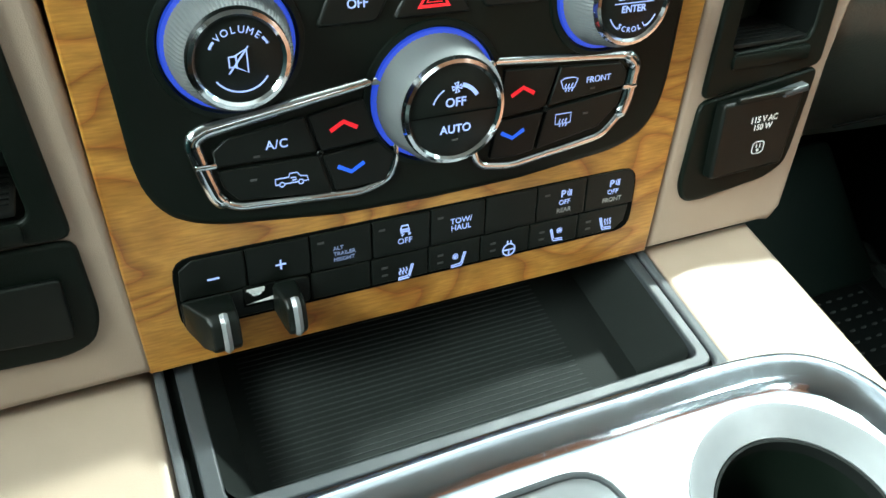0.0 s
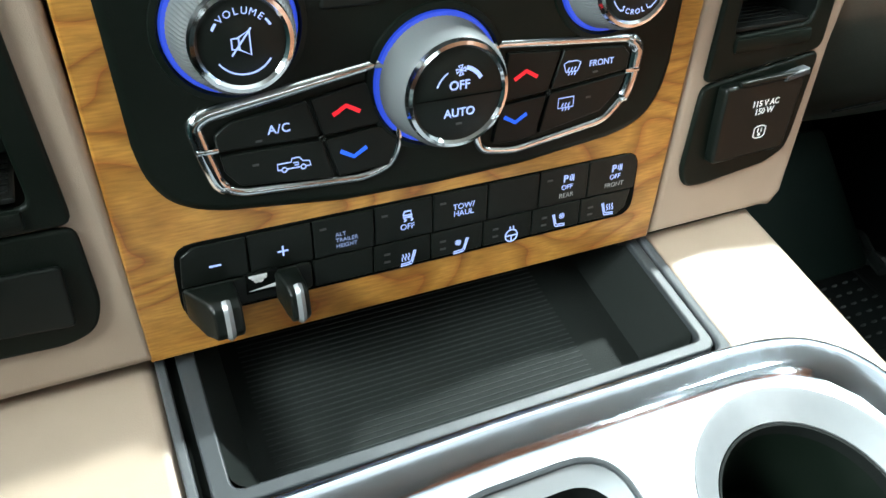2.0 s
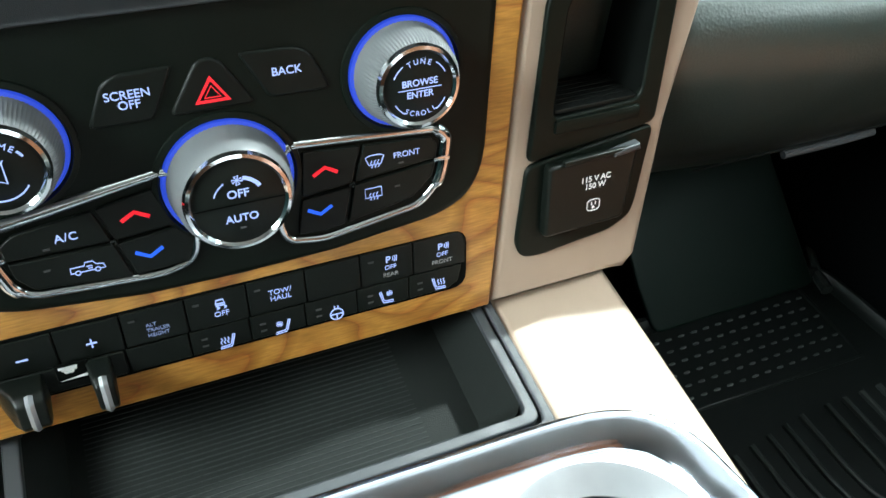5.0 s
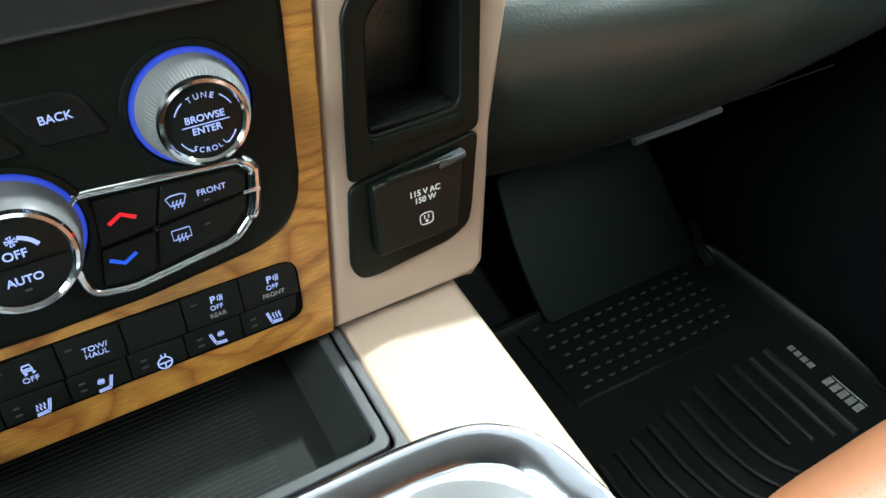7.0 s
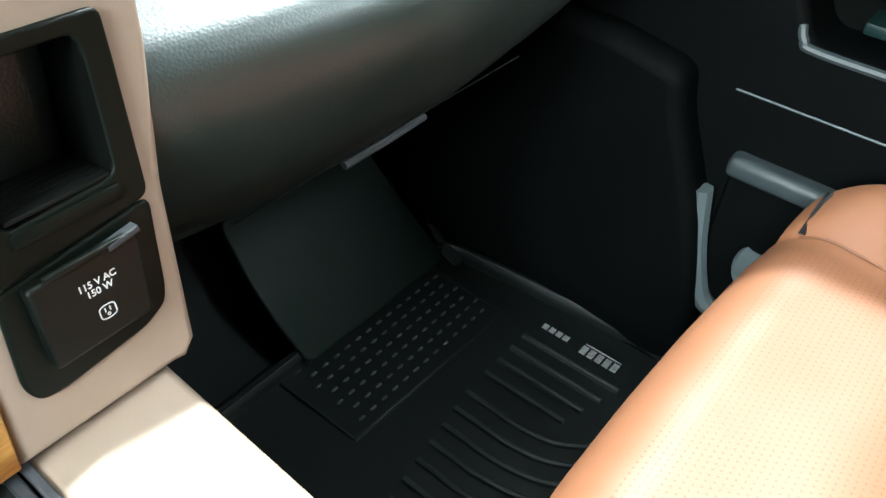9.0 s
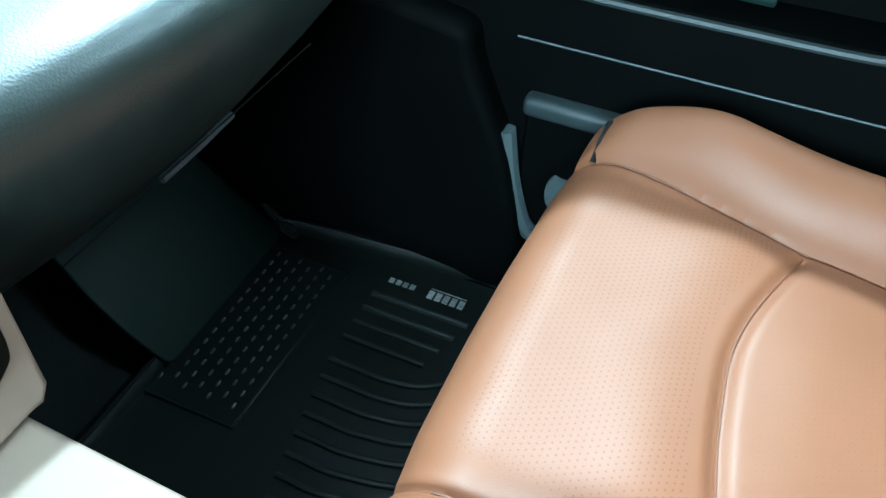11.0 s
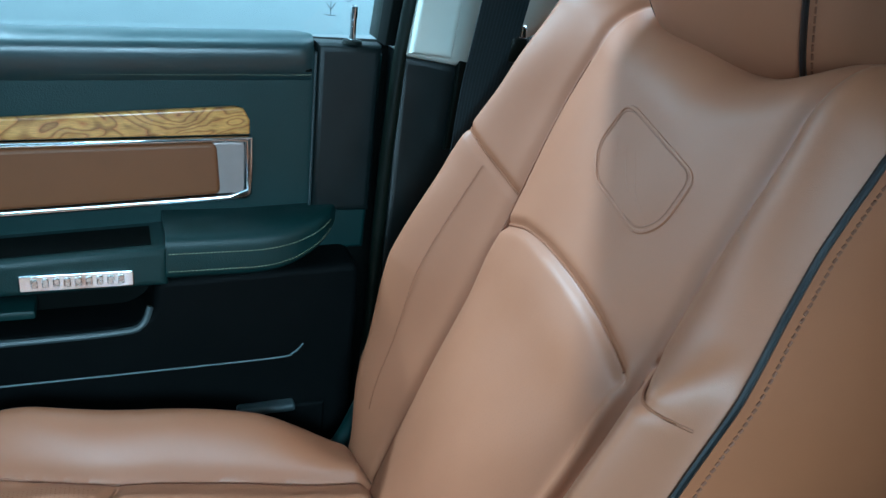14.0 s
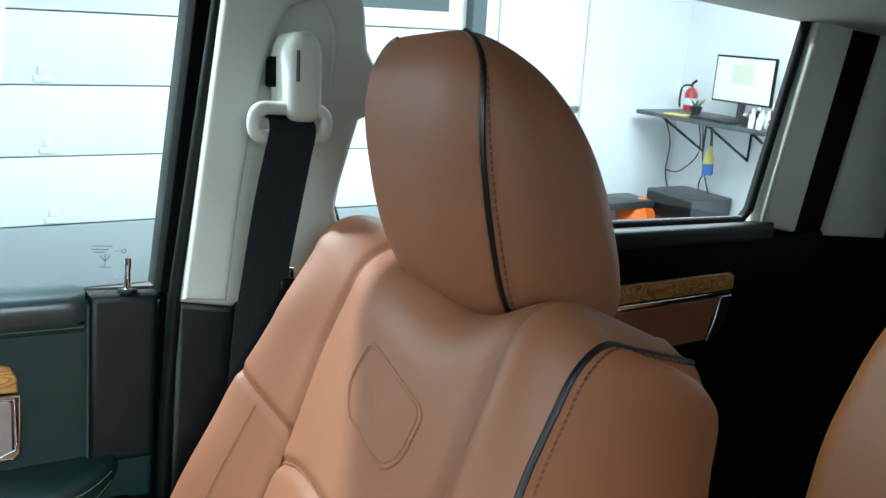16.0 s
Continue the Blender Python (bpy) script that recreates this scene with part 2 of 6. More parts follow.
tr.inputs[0].default_value = (0.93, 0.97, 0.97, 1)
gl.inputs["Roughness"].default_value = 0.02
mx.inputs[0].default_value = 0.045
gt.links.new(tr.outputs[0], mx.inputs[1])
gt.links.new(gl.outputs[0], mx.inputs[2])
gt.links.new(mx.outputs[0], gt.nodes["Material Output"].inputs[0])
M["glass"] = glass


# ---------------------------------------------------------------- tools
def thing(name, label, category, m=Matrix(), group="", kind=""):
    ob = new(name)
    ob.empty_display_size = 0.05
    ob.matrix_world = m
    return tagged(ob, label, category, group, kind)


def smooth(me, angle=40):
    for p in me.polygons:
        p.use_smooth = True
    me.set_sharp_from_angle(angle=radians(angle))


def part(name, geo, material, parent=None, label="", m=None, kind=""):
    """Links a bmesh or mesh as one object under a thing or part."""
    if isinstance(geo, bmesh.types.BMesh):
        me = bpy.data.meshes.new(name)
        bmesh.ops.recalc_face_normals(geo, faces=geo.faces)
        geo.to_mesh(me)
        geo.free()
    else:
        me = geo
        me.name = name
    smooth(me)
    me.materials.clear()
    me.materials.append(M[material])
    ob = new(name, me)
    if parent:
        ob.parent = parent
    if m is not None:
        ob.matrix_local = m
    return tagged(ob, label, kind=kind)


def slab(outlines, z0, z1, bevel=0.0006, res=2, round_r=0.0):
    """A plate in the local xy plane between z0 and z1, with rounded edges; outlines after the first are holes."""
    cu = bpy.data.curves.new("slab", "CURVE")
    cu.dimensions, cu.fill_mode = "2D", "BOTH"
    bevel = min(bevel, (z1 - z0) * 0.49)
    cu.bevel_depth, cu.bevel_resolution, cu.extrude, cu.offset = bevel, res, (z1 - z0) / 2 - bevel, -bevel
    for pts in outlines:
        pts = rounded(pts, round_r) if round_r else pts
        sp = cu.splines.new("POLY")
        sp.points.add(len(pts) - 1)
        for q, (x, y) in zip(sp.points, pts):
            q.co = (x, y, 0, 1)
        sp.use_cyclic_u = True
    ob = bpy.data.objects.new("slab", cu)
    me = bpy.data.meshes.new_from_object(ob)
    bpy.data.objects.remove(ob)
    bpy.data.curves.remove(cu)
    me.transform(Matrix.Translation((0, 0, (z0 + z1) / 2)))
    return me


def rounded(pts, r, n=4):
    """A closed outline with its corners rounded."""
    out = []
    k = len(pts)
    for i in range(k):
        a, b, c = Vector(pts[i - 1]), Vector(pts[i]), Vector(pts[(i + 1) % k])
        d1, d2 = a - b, c - b
        q = min(r, d1.length * 0.45, d2.length * 0.45)
        p1, p2 = b + d1.normalized() * q, b + d2.normalized() * q
        for j in range(n + 1):
            s = j / n
            out.append(tuple((1 - s) ** 2 * p1 + 2 * s * (1 - s) * b + s * s * p2))
    return out


def box_bm(x0, x1, y0, y1, z0, z1, bevel=0.004, seg=2):
    bm = bmesh.new()
    bmesh.ops.create_cube(bm, size=1)
    for v in bm.verts:
        v.co = Vector(((x0 + x1) / 2 + v.co.x * (x1 - x0), (y0 + y1) / 2 + v.co.y * (y1 - y0), (z0 + z1) / 2 + v.co.z * (z1 - z0)))
    if bevel:
        bmesh.ops.bevel(bm, geom=bm.edges[:], offset=bevel, segments=seg, affect="EDGES", profile=0.5)
    return bm


def lathe(profile, seg=64, ridge=0.0, ring=False, caps=True):
    """Spins (radius, height) pairs round the local z axis. ridge: knurling on rows marked by a third entry."""
    bm = bmesh.new()
    rows = []
    for pr in profile:
        row = []
        for i in range(seg):
            a = 2 * math.pi * i / seg
            r = pr[0] + (ridge * (1 if i % 2 else -1) if len(pr) > 2 else 0)
            row.append(bm.verts.new((r * math.cos(a), r * math.sin(a), pr[1])))
        rows.append(row)
    for a, b in zip(rows, rows[1:]):
        for i in range(seg):
            bm.faces.new((a[i], a[(i + 1) % seg], b[(i + 1) % seg], b[i]))
    if ring:
        for i in range(seg):
            bm.faces.new((rows[-1][i], rows[-1][(i + 1) % seg], rows[0][(i + 1) % seg], rows[0][i]))
    if profile[0][0] > 1e-5 and caps and not ring:
        bm.faces.new(rows[0][::-1])
    if profile[-1][0] > 1e-5 and caps and not ring:
        bm.faces.new(rows[-1])
    return bm


def tube(pts, r, closed=False, seg=8, flat=1.0, up=None):
    """A tube of radius r along a polyline; flat squeezes it along the up direction."""
    bm = bmesh.new()
    pts = [Vector(p) for p in pts]
    n = len(pts)
    rows = []
    for i, p in enumerate(pts):
        a = pts[i - 1] if (i or closed) else p
        b = pts[(i + 1) % n] if (i < n - 1 or closed) else p
        d = (b - a).normalized()
        ref = Vector(up) if up else (Vector((0, 0, 1)) if abs(d.z) < 0.9 else Vector((0, 1, 0)))
        s = d.cross(ref).normalized()
        u = s.cross(d).normalized()
        rr = r[i] if isinstance(r, (list, tuple)) else r
        rows.append([bm.verts.new(p + (s * math.cos(2 * math.pi * j / seg) + u * flat * math.sin(2 * math.pi * j / seg)) * rr) for j in range(seg)])
    for a, b in zip(rows, rows[1:] + ([rows[0]] if closed else [])):
        for j in range(seg):
            bm.faces.new((a[j], a[(j + 1) % seg], b[(j + 1) % seg], b[j]))
    if not closed:
        bm.faces.new(rows[0][::-1])
        bm.faces.new(rows[-1])
    return bm


def loft(rows, closed=True):
    """Skin over rows of equally many points."""
    bm = bmesh.new()
    vs = [[bm.verts.new(p) for p in r] for r in rows]
    n = len(vs[0])
    for a, b in zip(vs, vs[1:]):
        for j in range(n if closed else n - 1):
            bm.faces.new((a[j], a[(j + 1) % n], b[(j + 1) % n], b[j]))
    bm.faces.new(vs[0][::-1])
    bm.faces.new(vs[-1])
    bmesh.ops.recalc_face_normals(bm, faces=bm.faces[:])
    return bm


def sweep(profile, axis_pts):
    """Closed profile (a, b) extruded between stations; each station maps (a, b) to a point."""
    bm = bmesh.new()
    rows = [[bm.verts.new(f(a, b)) for a, b in profile] for f in axis_pts]
    k = len(profile)
    for r1, r2 in zip(rows, rows[1:]):
        for i in range(k):
            bm.faces.new((r1[i], r1[(i + 1) % k], r2[(i + 1) % k], r2[i]))
    bm.faces.new(rows[0][::-1])
    bm.faces.new(rows[-1])
    return bm


def spline(pts, n=8):
    """A smooth open curve through the points."""
    pts = [Vector(p) for p in pts]
    out = []
    for i in range(len(pts) - 1):
        p0, p1, p2, p3 = pts[max(i - 1, 0)], pts[i], pts[i + 1], pts[min(i + 2, len(pts) - 1)]
        for j in range(n):
            t = j / n
            out.append(0.5 * (2 * p1 + (p2 - p0) * t + (2 * p0 - 5 * p1 + 4 * p2 - p3) * t * t + (3 * p1 - p0 - 3 * p2 + p3) * t ** 3))
    out.append(pts[-1])
    return out


def strokes(lines, width, z, m=Matrix(), thick=0.00025):
    """Flat ribbons along polylines in the xy plane: the drawing of an icon."""
    bm = bmesh.new()
    for line in lines:
        pts = [Vector((x, y)) for x, y in line]
        closed = len(pts) > 2 and (pts[0] - pts[-1]).length < 1e-6
        if closed:
            pts = pts[:-1]
        n, left, right = len(pts), [], []
        for i, p in enumerate(pts):
            a = pts[i - 1] if (i or closed) else p
            b = pts[(i + 1) % n] if (i < n - 1 or closed) else p
            d = (b - a).normalized() if (b - a).length > 1e-9 else Vector((1, 0))
            s = Vector((-d.y, d.x)) * width / 2
            left.append(bm.verts.new((*(p + s), z)))
            right.append(bm.verts.new((*(p - s), z)))
        for i in range(n if closed else n - 1):
            j = (i + 1) % n
            bm.faces.new((left[i], right[i], right[j], left[j]))
    ret = bmesh.ops.extrude_face_region(bm, geom=bm.faces[:])
    for v in [g for g in ret["geom"] if isinstance(g, bmesh.types.BMVert)]:
        v.co.z += thick
    bm.transform(m)
    return bm


def words(text, size, x, y, z, align="CENTER", bold=0.0, spacing=1.0, rot=0.0, lines=0.9):
    """Writing in the built-in font as a thin mesh, centred on x, y."""
    cu = bpy.data.curves.new("words", "FONT")
    cu.body, cu.size, cu.align_x, cu.align_y = text, size, align, "CENTER"
    cu.extrude, cu.offset, cu.space_character, cu.space_line = 0.00012, bold, spacing, lines
    ob = bpy.data.objects.new("words", cu)
    me = bpy.data.meshes.new_from_object(ob)
    bpy.data.objects.remove(ob)
    bpy.data.curves.remove(cu)
    me.transform(pose(x, y, z, 0, 0, rot))
    return me


def arc(cx, cy, r, a0, a1, n=24):
    return [(cx + r * math.cos(radians(a0 + (a1 - a0) * i / n)), cy + r * math.sin(radians(a0 + (a1 - a0) * i / n))) for i in range(n + 1)]


def rect(x0, x1, y0, y1):
    return [(x0, y0), (x1, y0), (x1, y1), (x0, y1)]


def moved(lines, x, y, s=1.0):
    return [[(x + a * s, y + b * s) for a, b in line] for line in lines]


def mirror(pts):
    return [(-x, y) for x, y in reversed(pts)]


def shell(fn, nu, nv, closed_back=None):
    """A surface fn(i/nu, j/nv); closed_back gives the same for the hidden side, and both are joined round the rim."""
    bm = bmesh.new()
    front = [[bm.verts.new(fn(i / nu, j / nv)) for j in range(nv + 1)] for i in range(nu + 1)]
    for i in range(nu):
        for j in range(nv):
            bm.faces.new((front[i][j], front[i + 1][j], front[i + 1][j + 1], front[i][j + 1]))
    if closed_back:
        back = [[bm.verts.new(closed_back(i / nu, j / nv)) for j in range(nv + 1)] for i in range(nu + 1)]
        for i in range(nu):
            for j in range(nv):
                bm.faces.new((back[i][j], back[i][j + 1], back[i + 1][j + 1], back[i + 1][j]))
        rim = lambda g: [g[i][0] for i in range(nu + 1)] + [g[nu][j] for j in range(1, nv + 1)] + [g[i][nv] for i in range(nu - 1, -1, -1)] + [g[0][j] for j in range(nv - 1, 0, -1)]
        a, b = rim(front), rim(back)
        for i in range(len(a)):
            j = (i + 1) % len(a)
            bm.faces.new((a[i], b[i], b[j], a[j]))
    return bm


# ---------------------------------------------------------------- centre stack
# local axes of the stack: x to the right, y up along its face, z out of it
STACK = pose(0, 0, 0.6, 80, 0, 0)
stack = thing("centre_stack", "black control stack framed in oak veneer with backlit knobs and switches", "control panel", STACK)


wood_out = [(-0.1435, -0.046), (0.1385, -0.046), (0.146, 0.047), (0.1525, 0.139), (0.160, 0.285), (-0.158, 0.285), (-0.1505, 0.128), (-0.148, 0.062)]
fascia_out = [(0.1415, 0.285), (0.139, 0.14), (0.1345, 0.062), (0.1312, 0.047), (0.1235, 0.0345), (0.112, 0.0275), (0.0990, 0.0240), (0.0476, 0.0185), (0.0, 0.0172),
              (-0.0476, 0.0180), (-0.0994, 0.0240), (-0.112, 0.0275), (-0.1235, 0.0345), (-0.1312, 0.047), (-0.1340, 0.062), (-0.138, 0.127), (-0.1415, 0.285)]
part("wood_surround", slab([wood_out], -0.016, 0.0, 0.0012), "wood", stack, "oak veneer surround with wavy grain")
corner = [(p.x, p.y) for p in spline([(x, y, 0) for x, y in fascia_out[2:7]], 4)]
fascia_out = fascia_out[:2] + corner + fascia_out[7:10] + [(-x, y) for x, y in reversed(corner)] + fascia_out[15:]
part("fascia", slab([fascia_out], -0.012, 0.0015, 0.005, 4), "black", stack, "matte black plastic fascia")

# touch screen above the controls, switched off
part("screen", slab([rect(-0.112, 0.112, 0.160, 0.283)], -0.003, 0.0030, 0.001, round_r=0.008), "screen", stack, "dark switched-off display glass")
part("screen_bezel", slab([rect(-0.128, 0.128, 0.1545, 0.285), rect(-0.113, 0.113, 0.159, 0.284)], -0.003, 0.0050, 0.002), "grey_rim", stack)


def knob(name, x, y, r0, r1, h, label):
    """A rotary knob: collar, glowing ring, ribbed cone, chrome rim and black face, at the fascia's height."""
    root = part(name, lathe([(r0 - 0.0012, 0.0), (r0 - 0.0012, 0.004, 1), (r0 - 0.002, 0.0055, 1), (r1 + 0.0035, h - 0.005, 1), (r1 + 0.0018, h - 0.002, 1), (r1 - 0.002, h - 0.002)], 168, 0.00018),
                "knob", stack, label, pose(x, y, 0.0006))
    part("light_ring", lathe([(r0 - 0.0022, -0.001), (r0 + 0.0004, -0.001), (r0 + 0.0012, 0.0006), (r0 + 0.0004, 0.0024), (r0 - 0.0022, 0.0028)], 72, 0, True), "ring_glow", root, "thin blue light ring")
    part("collar", lathe([(r0 + 0.001, -0.002), (r0 + 0.0055, -0.001), (r0 + 0.0046, 0.0022), (r0 + 0.0022, 0.0028), (r0 + 0.0012, -0.001)], 72, 0, True), "black", root)
    part("chrome_rim", lathe([(r1 + 0.0008, h - 0.0035), (r1 + 0.0018, h - 0.0022), (r1 + 0.0010, h + 0.0004), (r1 - 0.0006, h + 0.0008), (r1 - 0.0018, h - 0.0004), (r1 - 0.0018, h - 0.002)], 72, 0, True), "chrome", root, "polished chrome rim")
    part("face", lathe([(r1 - 0.0016, h - 0.003), (r1 - 0.0016, h - 0.0010), (r1 - 0.0024, h - 0.0004), (0.0, h + 0.0002)], 72), "button", root)
    return root, h + 0.0004


def arc_words(text, size, r, mid, spread, z):
    """Writing set along an arc, one joined mesh."""
    bm = bmesh.new()
    for i, ch in enumerate(text):
        a = mid + spread * (0.5 - i / (len(text) - 1))
        me = words(ch, size, 0, 0, 0)
        turn = a - 90 if mid > 0 else a + 90
        me.transform(pose(r * math.cos(radians(a)), r * math.sin(radians(a)), z, 0, 0, turn))
        bm.from_mesh(me)
        bpy.data.meshes.remove(me)
    return bm


vol, hz = knob("volume_knob", -0.0885, 0.1055, 0.0258, 0.0182, 0.022, "grey ribbed volume knob")
part("volume_word", arc_words("VOLUME", 0.0038, 0.0118, 90, 78, hz), "white_glow", vol)
part("mute_icon", strokes([[(-0.0042, -0.002), (-0.0042, 0.002), (-0.002, 0.002), (0.0026, 0.0046), (0.0026, -0.0046), (-0.002, -0.002), (-0.0042, -0.002)],
                           [(-0.0015, 0.002), (-0.0015, -0.002)], [(-0.0046, -0.0044), (0.0034, 0.0054)]], 0.0006, hz), "white_glow", vol)
part("dial_mark", strokes([arc(0, 0, 0.0118, 215, 325)], 0.0006, hz), "white_glow", vol)
for a in (145, 35):
    part("dial_tick", strokes([arc(0, 0, 0.0122, a - 7, a + 7, 4)], 0.0009, hz), "white_glow", vol)

tune, hz = knob("tune_knob", 0.0880, 0.1105, 0.0262, 0.0186, 0.022, "grey ribbed tuning knob")
part("tune_word", arc_words("TUNE", 0.0036, 0.0125, 90, 46, hz), "white_glow", tune)
part("scroll_word", arc_words("LLORCS", 0.0034, 0.0125, -90, 66, hz), "white_glow", tune)
part("browse_word", words("BROWSE", 0.0044, 0, 0.0026, hz, bold=0.00006), "white_glow", tune)
part("enter_word", words("ENTER", 0.0044, 0, -0.0030, hz, bold=0.00006), "white_glow", tune)
part("divider_line", strokes([[(-0.0105, -0.0002), (0.0105, -0.0002)]], 0.0004, hz), "white_glow", tune)
for a in (140, 40, 222, 318):
    part("dial_tick", strokes([arc(0, 0, 0.0138, a - 14, a + 14, 6)], 0.0005, hz), "white_glow", tune)

fan, hz = knob("fan_knob", 0.0, 0.0722, 0.0296, 0.0226, 0.0235, "large grey ribbed fan knob")
part("face_split", strokes([[(-0.0205, -0.0006), (0.0205, -0.0006)]], 0.0007, hz, thick=0.00015), "recess", fan)
part("off_word", words("OFF", 0.0056, 0, 0.0045, hz, bold=0.00008), "white_glow", fan)
part("auto_word", words("AUTO", 0.0053, 0.0002, -0.0078, hz, bold=0.00008), "white_glow", fan)
fan_blades = [[(0.0004, 0.0), (0.0004 + 0.0022 * math.cos(radians(a + 30)), 0.0022 * math.sin(radians(a + 30))), (0.0004 + 0.0024 * math.cos(radians(a - 15)), 0.0024 * math.sin(radians(a - 15))), (0.0004, 0.0)] for a in (0, 90, 180, 270)]
part("fan_icon", strokes(moved(fan_blades, 0, 0.0112), 0.0007, hz), "white_glow", fan)
part("speed_mark", strokes([arc(0, 0.001, 0.0112, 160, 120, 8)], 0.0006, hz), "white_glow", fan)
part("speed_mark", strokes([arc(0, 0.001, 0.0115, 75, 30, 8)], 0.0018, hz), "white_glow", fan)
part("indicator", strokes([[(-0.0014, -0.0128), (0.0014, -0.0128)]], 0.0009, hz), "dim_print", fan)

# climate panels either side of the fan knob
FZ = 0.0012
hv_l = [(-0.1088, 0.0672), (-0.1030, 0.0712), (-0.0286, 0.0828), (-0.0235, 0.0800), (-0.0190, 0.0465), (-0.0225, 0.0345), (-0.0359, 0.0300), (-0.0932, 0.0338), (-0.1015, 0.0388), (-0.1050, 0.0508)]
hv_r = [(0.0270, 0.0838), (0.1039, 0.0781), (0.1100, 0.0732), (0.1078, 0.0560), (0.1050, 0.0475), (0.0944, 0.0365), (0.0418, 0.0288), (0.0235, 0.0320), (0.0200, 0.0430)]
for side, out in (("left", hv_l), ("right", hv_r)):
    ring = rounded(out, 0.006, 5)
    pan = part("climate_panel", slab([out], FZ - 0.004, FZ, 0.0008, round_r=0.006), "recess", stack)
    bm = tube([(x, y, FZ + 0.0006) for x, y in ring], [0.0036 if (x < -0.098 or x > 0.1035) else 0.0021 for x, y in ring], True, 10, 0.75)
    part("chrome_frame", bm, "chrome", pan, "chrome frame of the climate buttons")
    cx, cy = (-0.1045, 0.0560) if side == "left" else (0.1065, 0.0620)
    part("frame_tab", box_bm(cx - 0.0045, cx + 0.0045, cy - 0.0012, cy + 0.0012, FZ - 0.001, FZ + 0.0034, 0.0006), "chrome", pan)
    px, py = (-0.0553, 0.0530) if side == "left" else (0.0588, 0.0567)
    part("pivot_pin", lathe([(0.0017, FZ), (0.0017, FZ + 0.0018), (0.0010, FZ + 0.0024), (0.0, FZ + 0.0016)], 20), "button", pan, m=pose(px, py, 0))


def button(name, pts, z0, z1, label="", r=0.0012, bevel=0.0007, parent=None):
    return part(name, slab([pts], z0, z1, bevel, round_r=r), "button", parent or stack, label)


BZ = FZ + 0.0022
b_ac = button("ac_button", [(-0.1003, 0.0547), (-0.1010, 0.0620), (-0.0945, 0.0668), (-0.0612, 0.0712), (-0.0563, 0.0543)], FZ - 0.002, BZ)
b_rc = button("recirculation_button", [(-0.0998, 0.0528), (-0.0985, 0.0450), (-0.0925, 0.0375), (-0.0508, 0.0333), (-0.0558, 0.0524)], FZ - 0.002, BZ)
b_ul = button("warmer_button", [(-0.0597, 0.0714), (-0.0345, 0.0758), (-0.0280, 0.0560), (-0.0546, 0.0542)], FZ - 0.002, BZ)
b_dl = button("cooler_button", [(-0.0543, 0.0522), (-0.0278, 0.0545), (-0.0205, 0.0465), (-0.0245, 0.0345), (-0.0488, 0.0334)], FZ - 0.002, BZ)
b_ur = button("warmer_button", [(0.0350, 0.0795), (0.0640, 0.0774), (0.0582, 0.0580), (0.0330, 0.0558)], FZ - 0.002, BZ)
b_fd = button("front_defrost_button", [(0.0656, 0.0772), (0.1005, 0.0748), (0.1045, 0.0700), (0.1036, 0.0626), (0.0598, 0.0582)], FZ - 0.002, BZ)
b_dr = button("cooler_button", [(0.0325, 0.0540), (0.0577, 0.0560), (0.0530, 0.0358), (0.0430, 0.0342), (0.0290, 0.0352)], FZ - 0.002, BZ)
b_rd = button("rear_defrost_button", [(0.0594, 0.0563), (0.1035, 0.0608), (0.1015, 0.0530), (0.0905, 0.0425), (0.0550, 0.0360)], FZ - 0.002, BZ)
IZ = BZ + 0.0001
part("ac_word", words("A/C", 0.0056, -0.0740, 0.0610, IZ, bold=0.00005, spacing=1.1), "white_glow", b_ac)
for b, x, y, k, c in ((b_ul, -0.0440, 0.0652, 1, "red_glow"), (b_ur, 0.0452, 0.0682, 1, "red_glow"), (b_dl, -0.0415, 0.0438, -1, "blue_glow"), (b_dr, 0.0408, 0.0462, -1, "blue_glow")):
    part("arrow", strokes([[(x - 0.0062, y - 0.0020 * k), (x, y + 0.0016 * k), (x + 0.0062, y - 0.0020 * k)]], 0.0019, IZ), c, b)
truck = [[(-0.0085, -0.0022), (-0.0085, 0.0012), (-0.0015, 0.0012), (-0.0008, 0.0032), (0.0030, 0.0032), (0.0046, 0.0010), (0.0080, 0.0004), (0.0086, -0.0022), (0.0060, -0.0022)],
         arc(0.0047, -0.0024, 0.0013, 0, 360, 10), arc(-0.0052, -0.0024, 0.0013, 0, 360, 10), [(-0.0038, -0.0022), (0.0032, -0.0022)], [(-0.0066, -0.0022), (-0.0085, -0.0022)], [(-0.0005, 0.0006), (0.0022, 0.0006), (0.0022, -0.0008), (0.0002, -0.0008)]]
part("truck_icon", strokes(moved(truck, -0.0690, 0.0438, 0.86), 0.0005, IZ), "white_glow", b_rc)
wavy = [[(a, -0.0034), (a + 0.0005, -0.0022), (a - 0.0004, -0.0008), (a + 0.0004, 0.0006)] for a in (-0.0018, 0.0, 0.0018)]
front_d = [[(-0.0048, 0.0026), (-0.0032, -0.0016), (0.0032, -0.0016), (0.0048, 0.0026), (0.0025, 0.0036), (-0.0025, 0.0036), (-0.0048, 0.0026)]] + wavy
rear_d = [[(-0.0044, -0.0018), (-0.0044, 0.0034), (0.0044, 0.0034), (0.0044, -0.0018), (-0.0044, -0.0018)]] + wavy
part("defrost_icon", strokes(moved(front_d, 0.0706, 0.0676), 0.0005, IZ), "white_glow", b_fd)
part("front_word", words("FRONT", 0.0044, 0.0876, 0.0684, IZ), "white_glow", b_fd)
part("defrost_icon", strokes(moved(rear_d, 0.0690, 0.0496), 0.0005, IZ), "white_glow", b_rd)
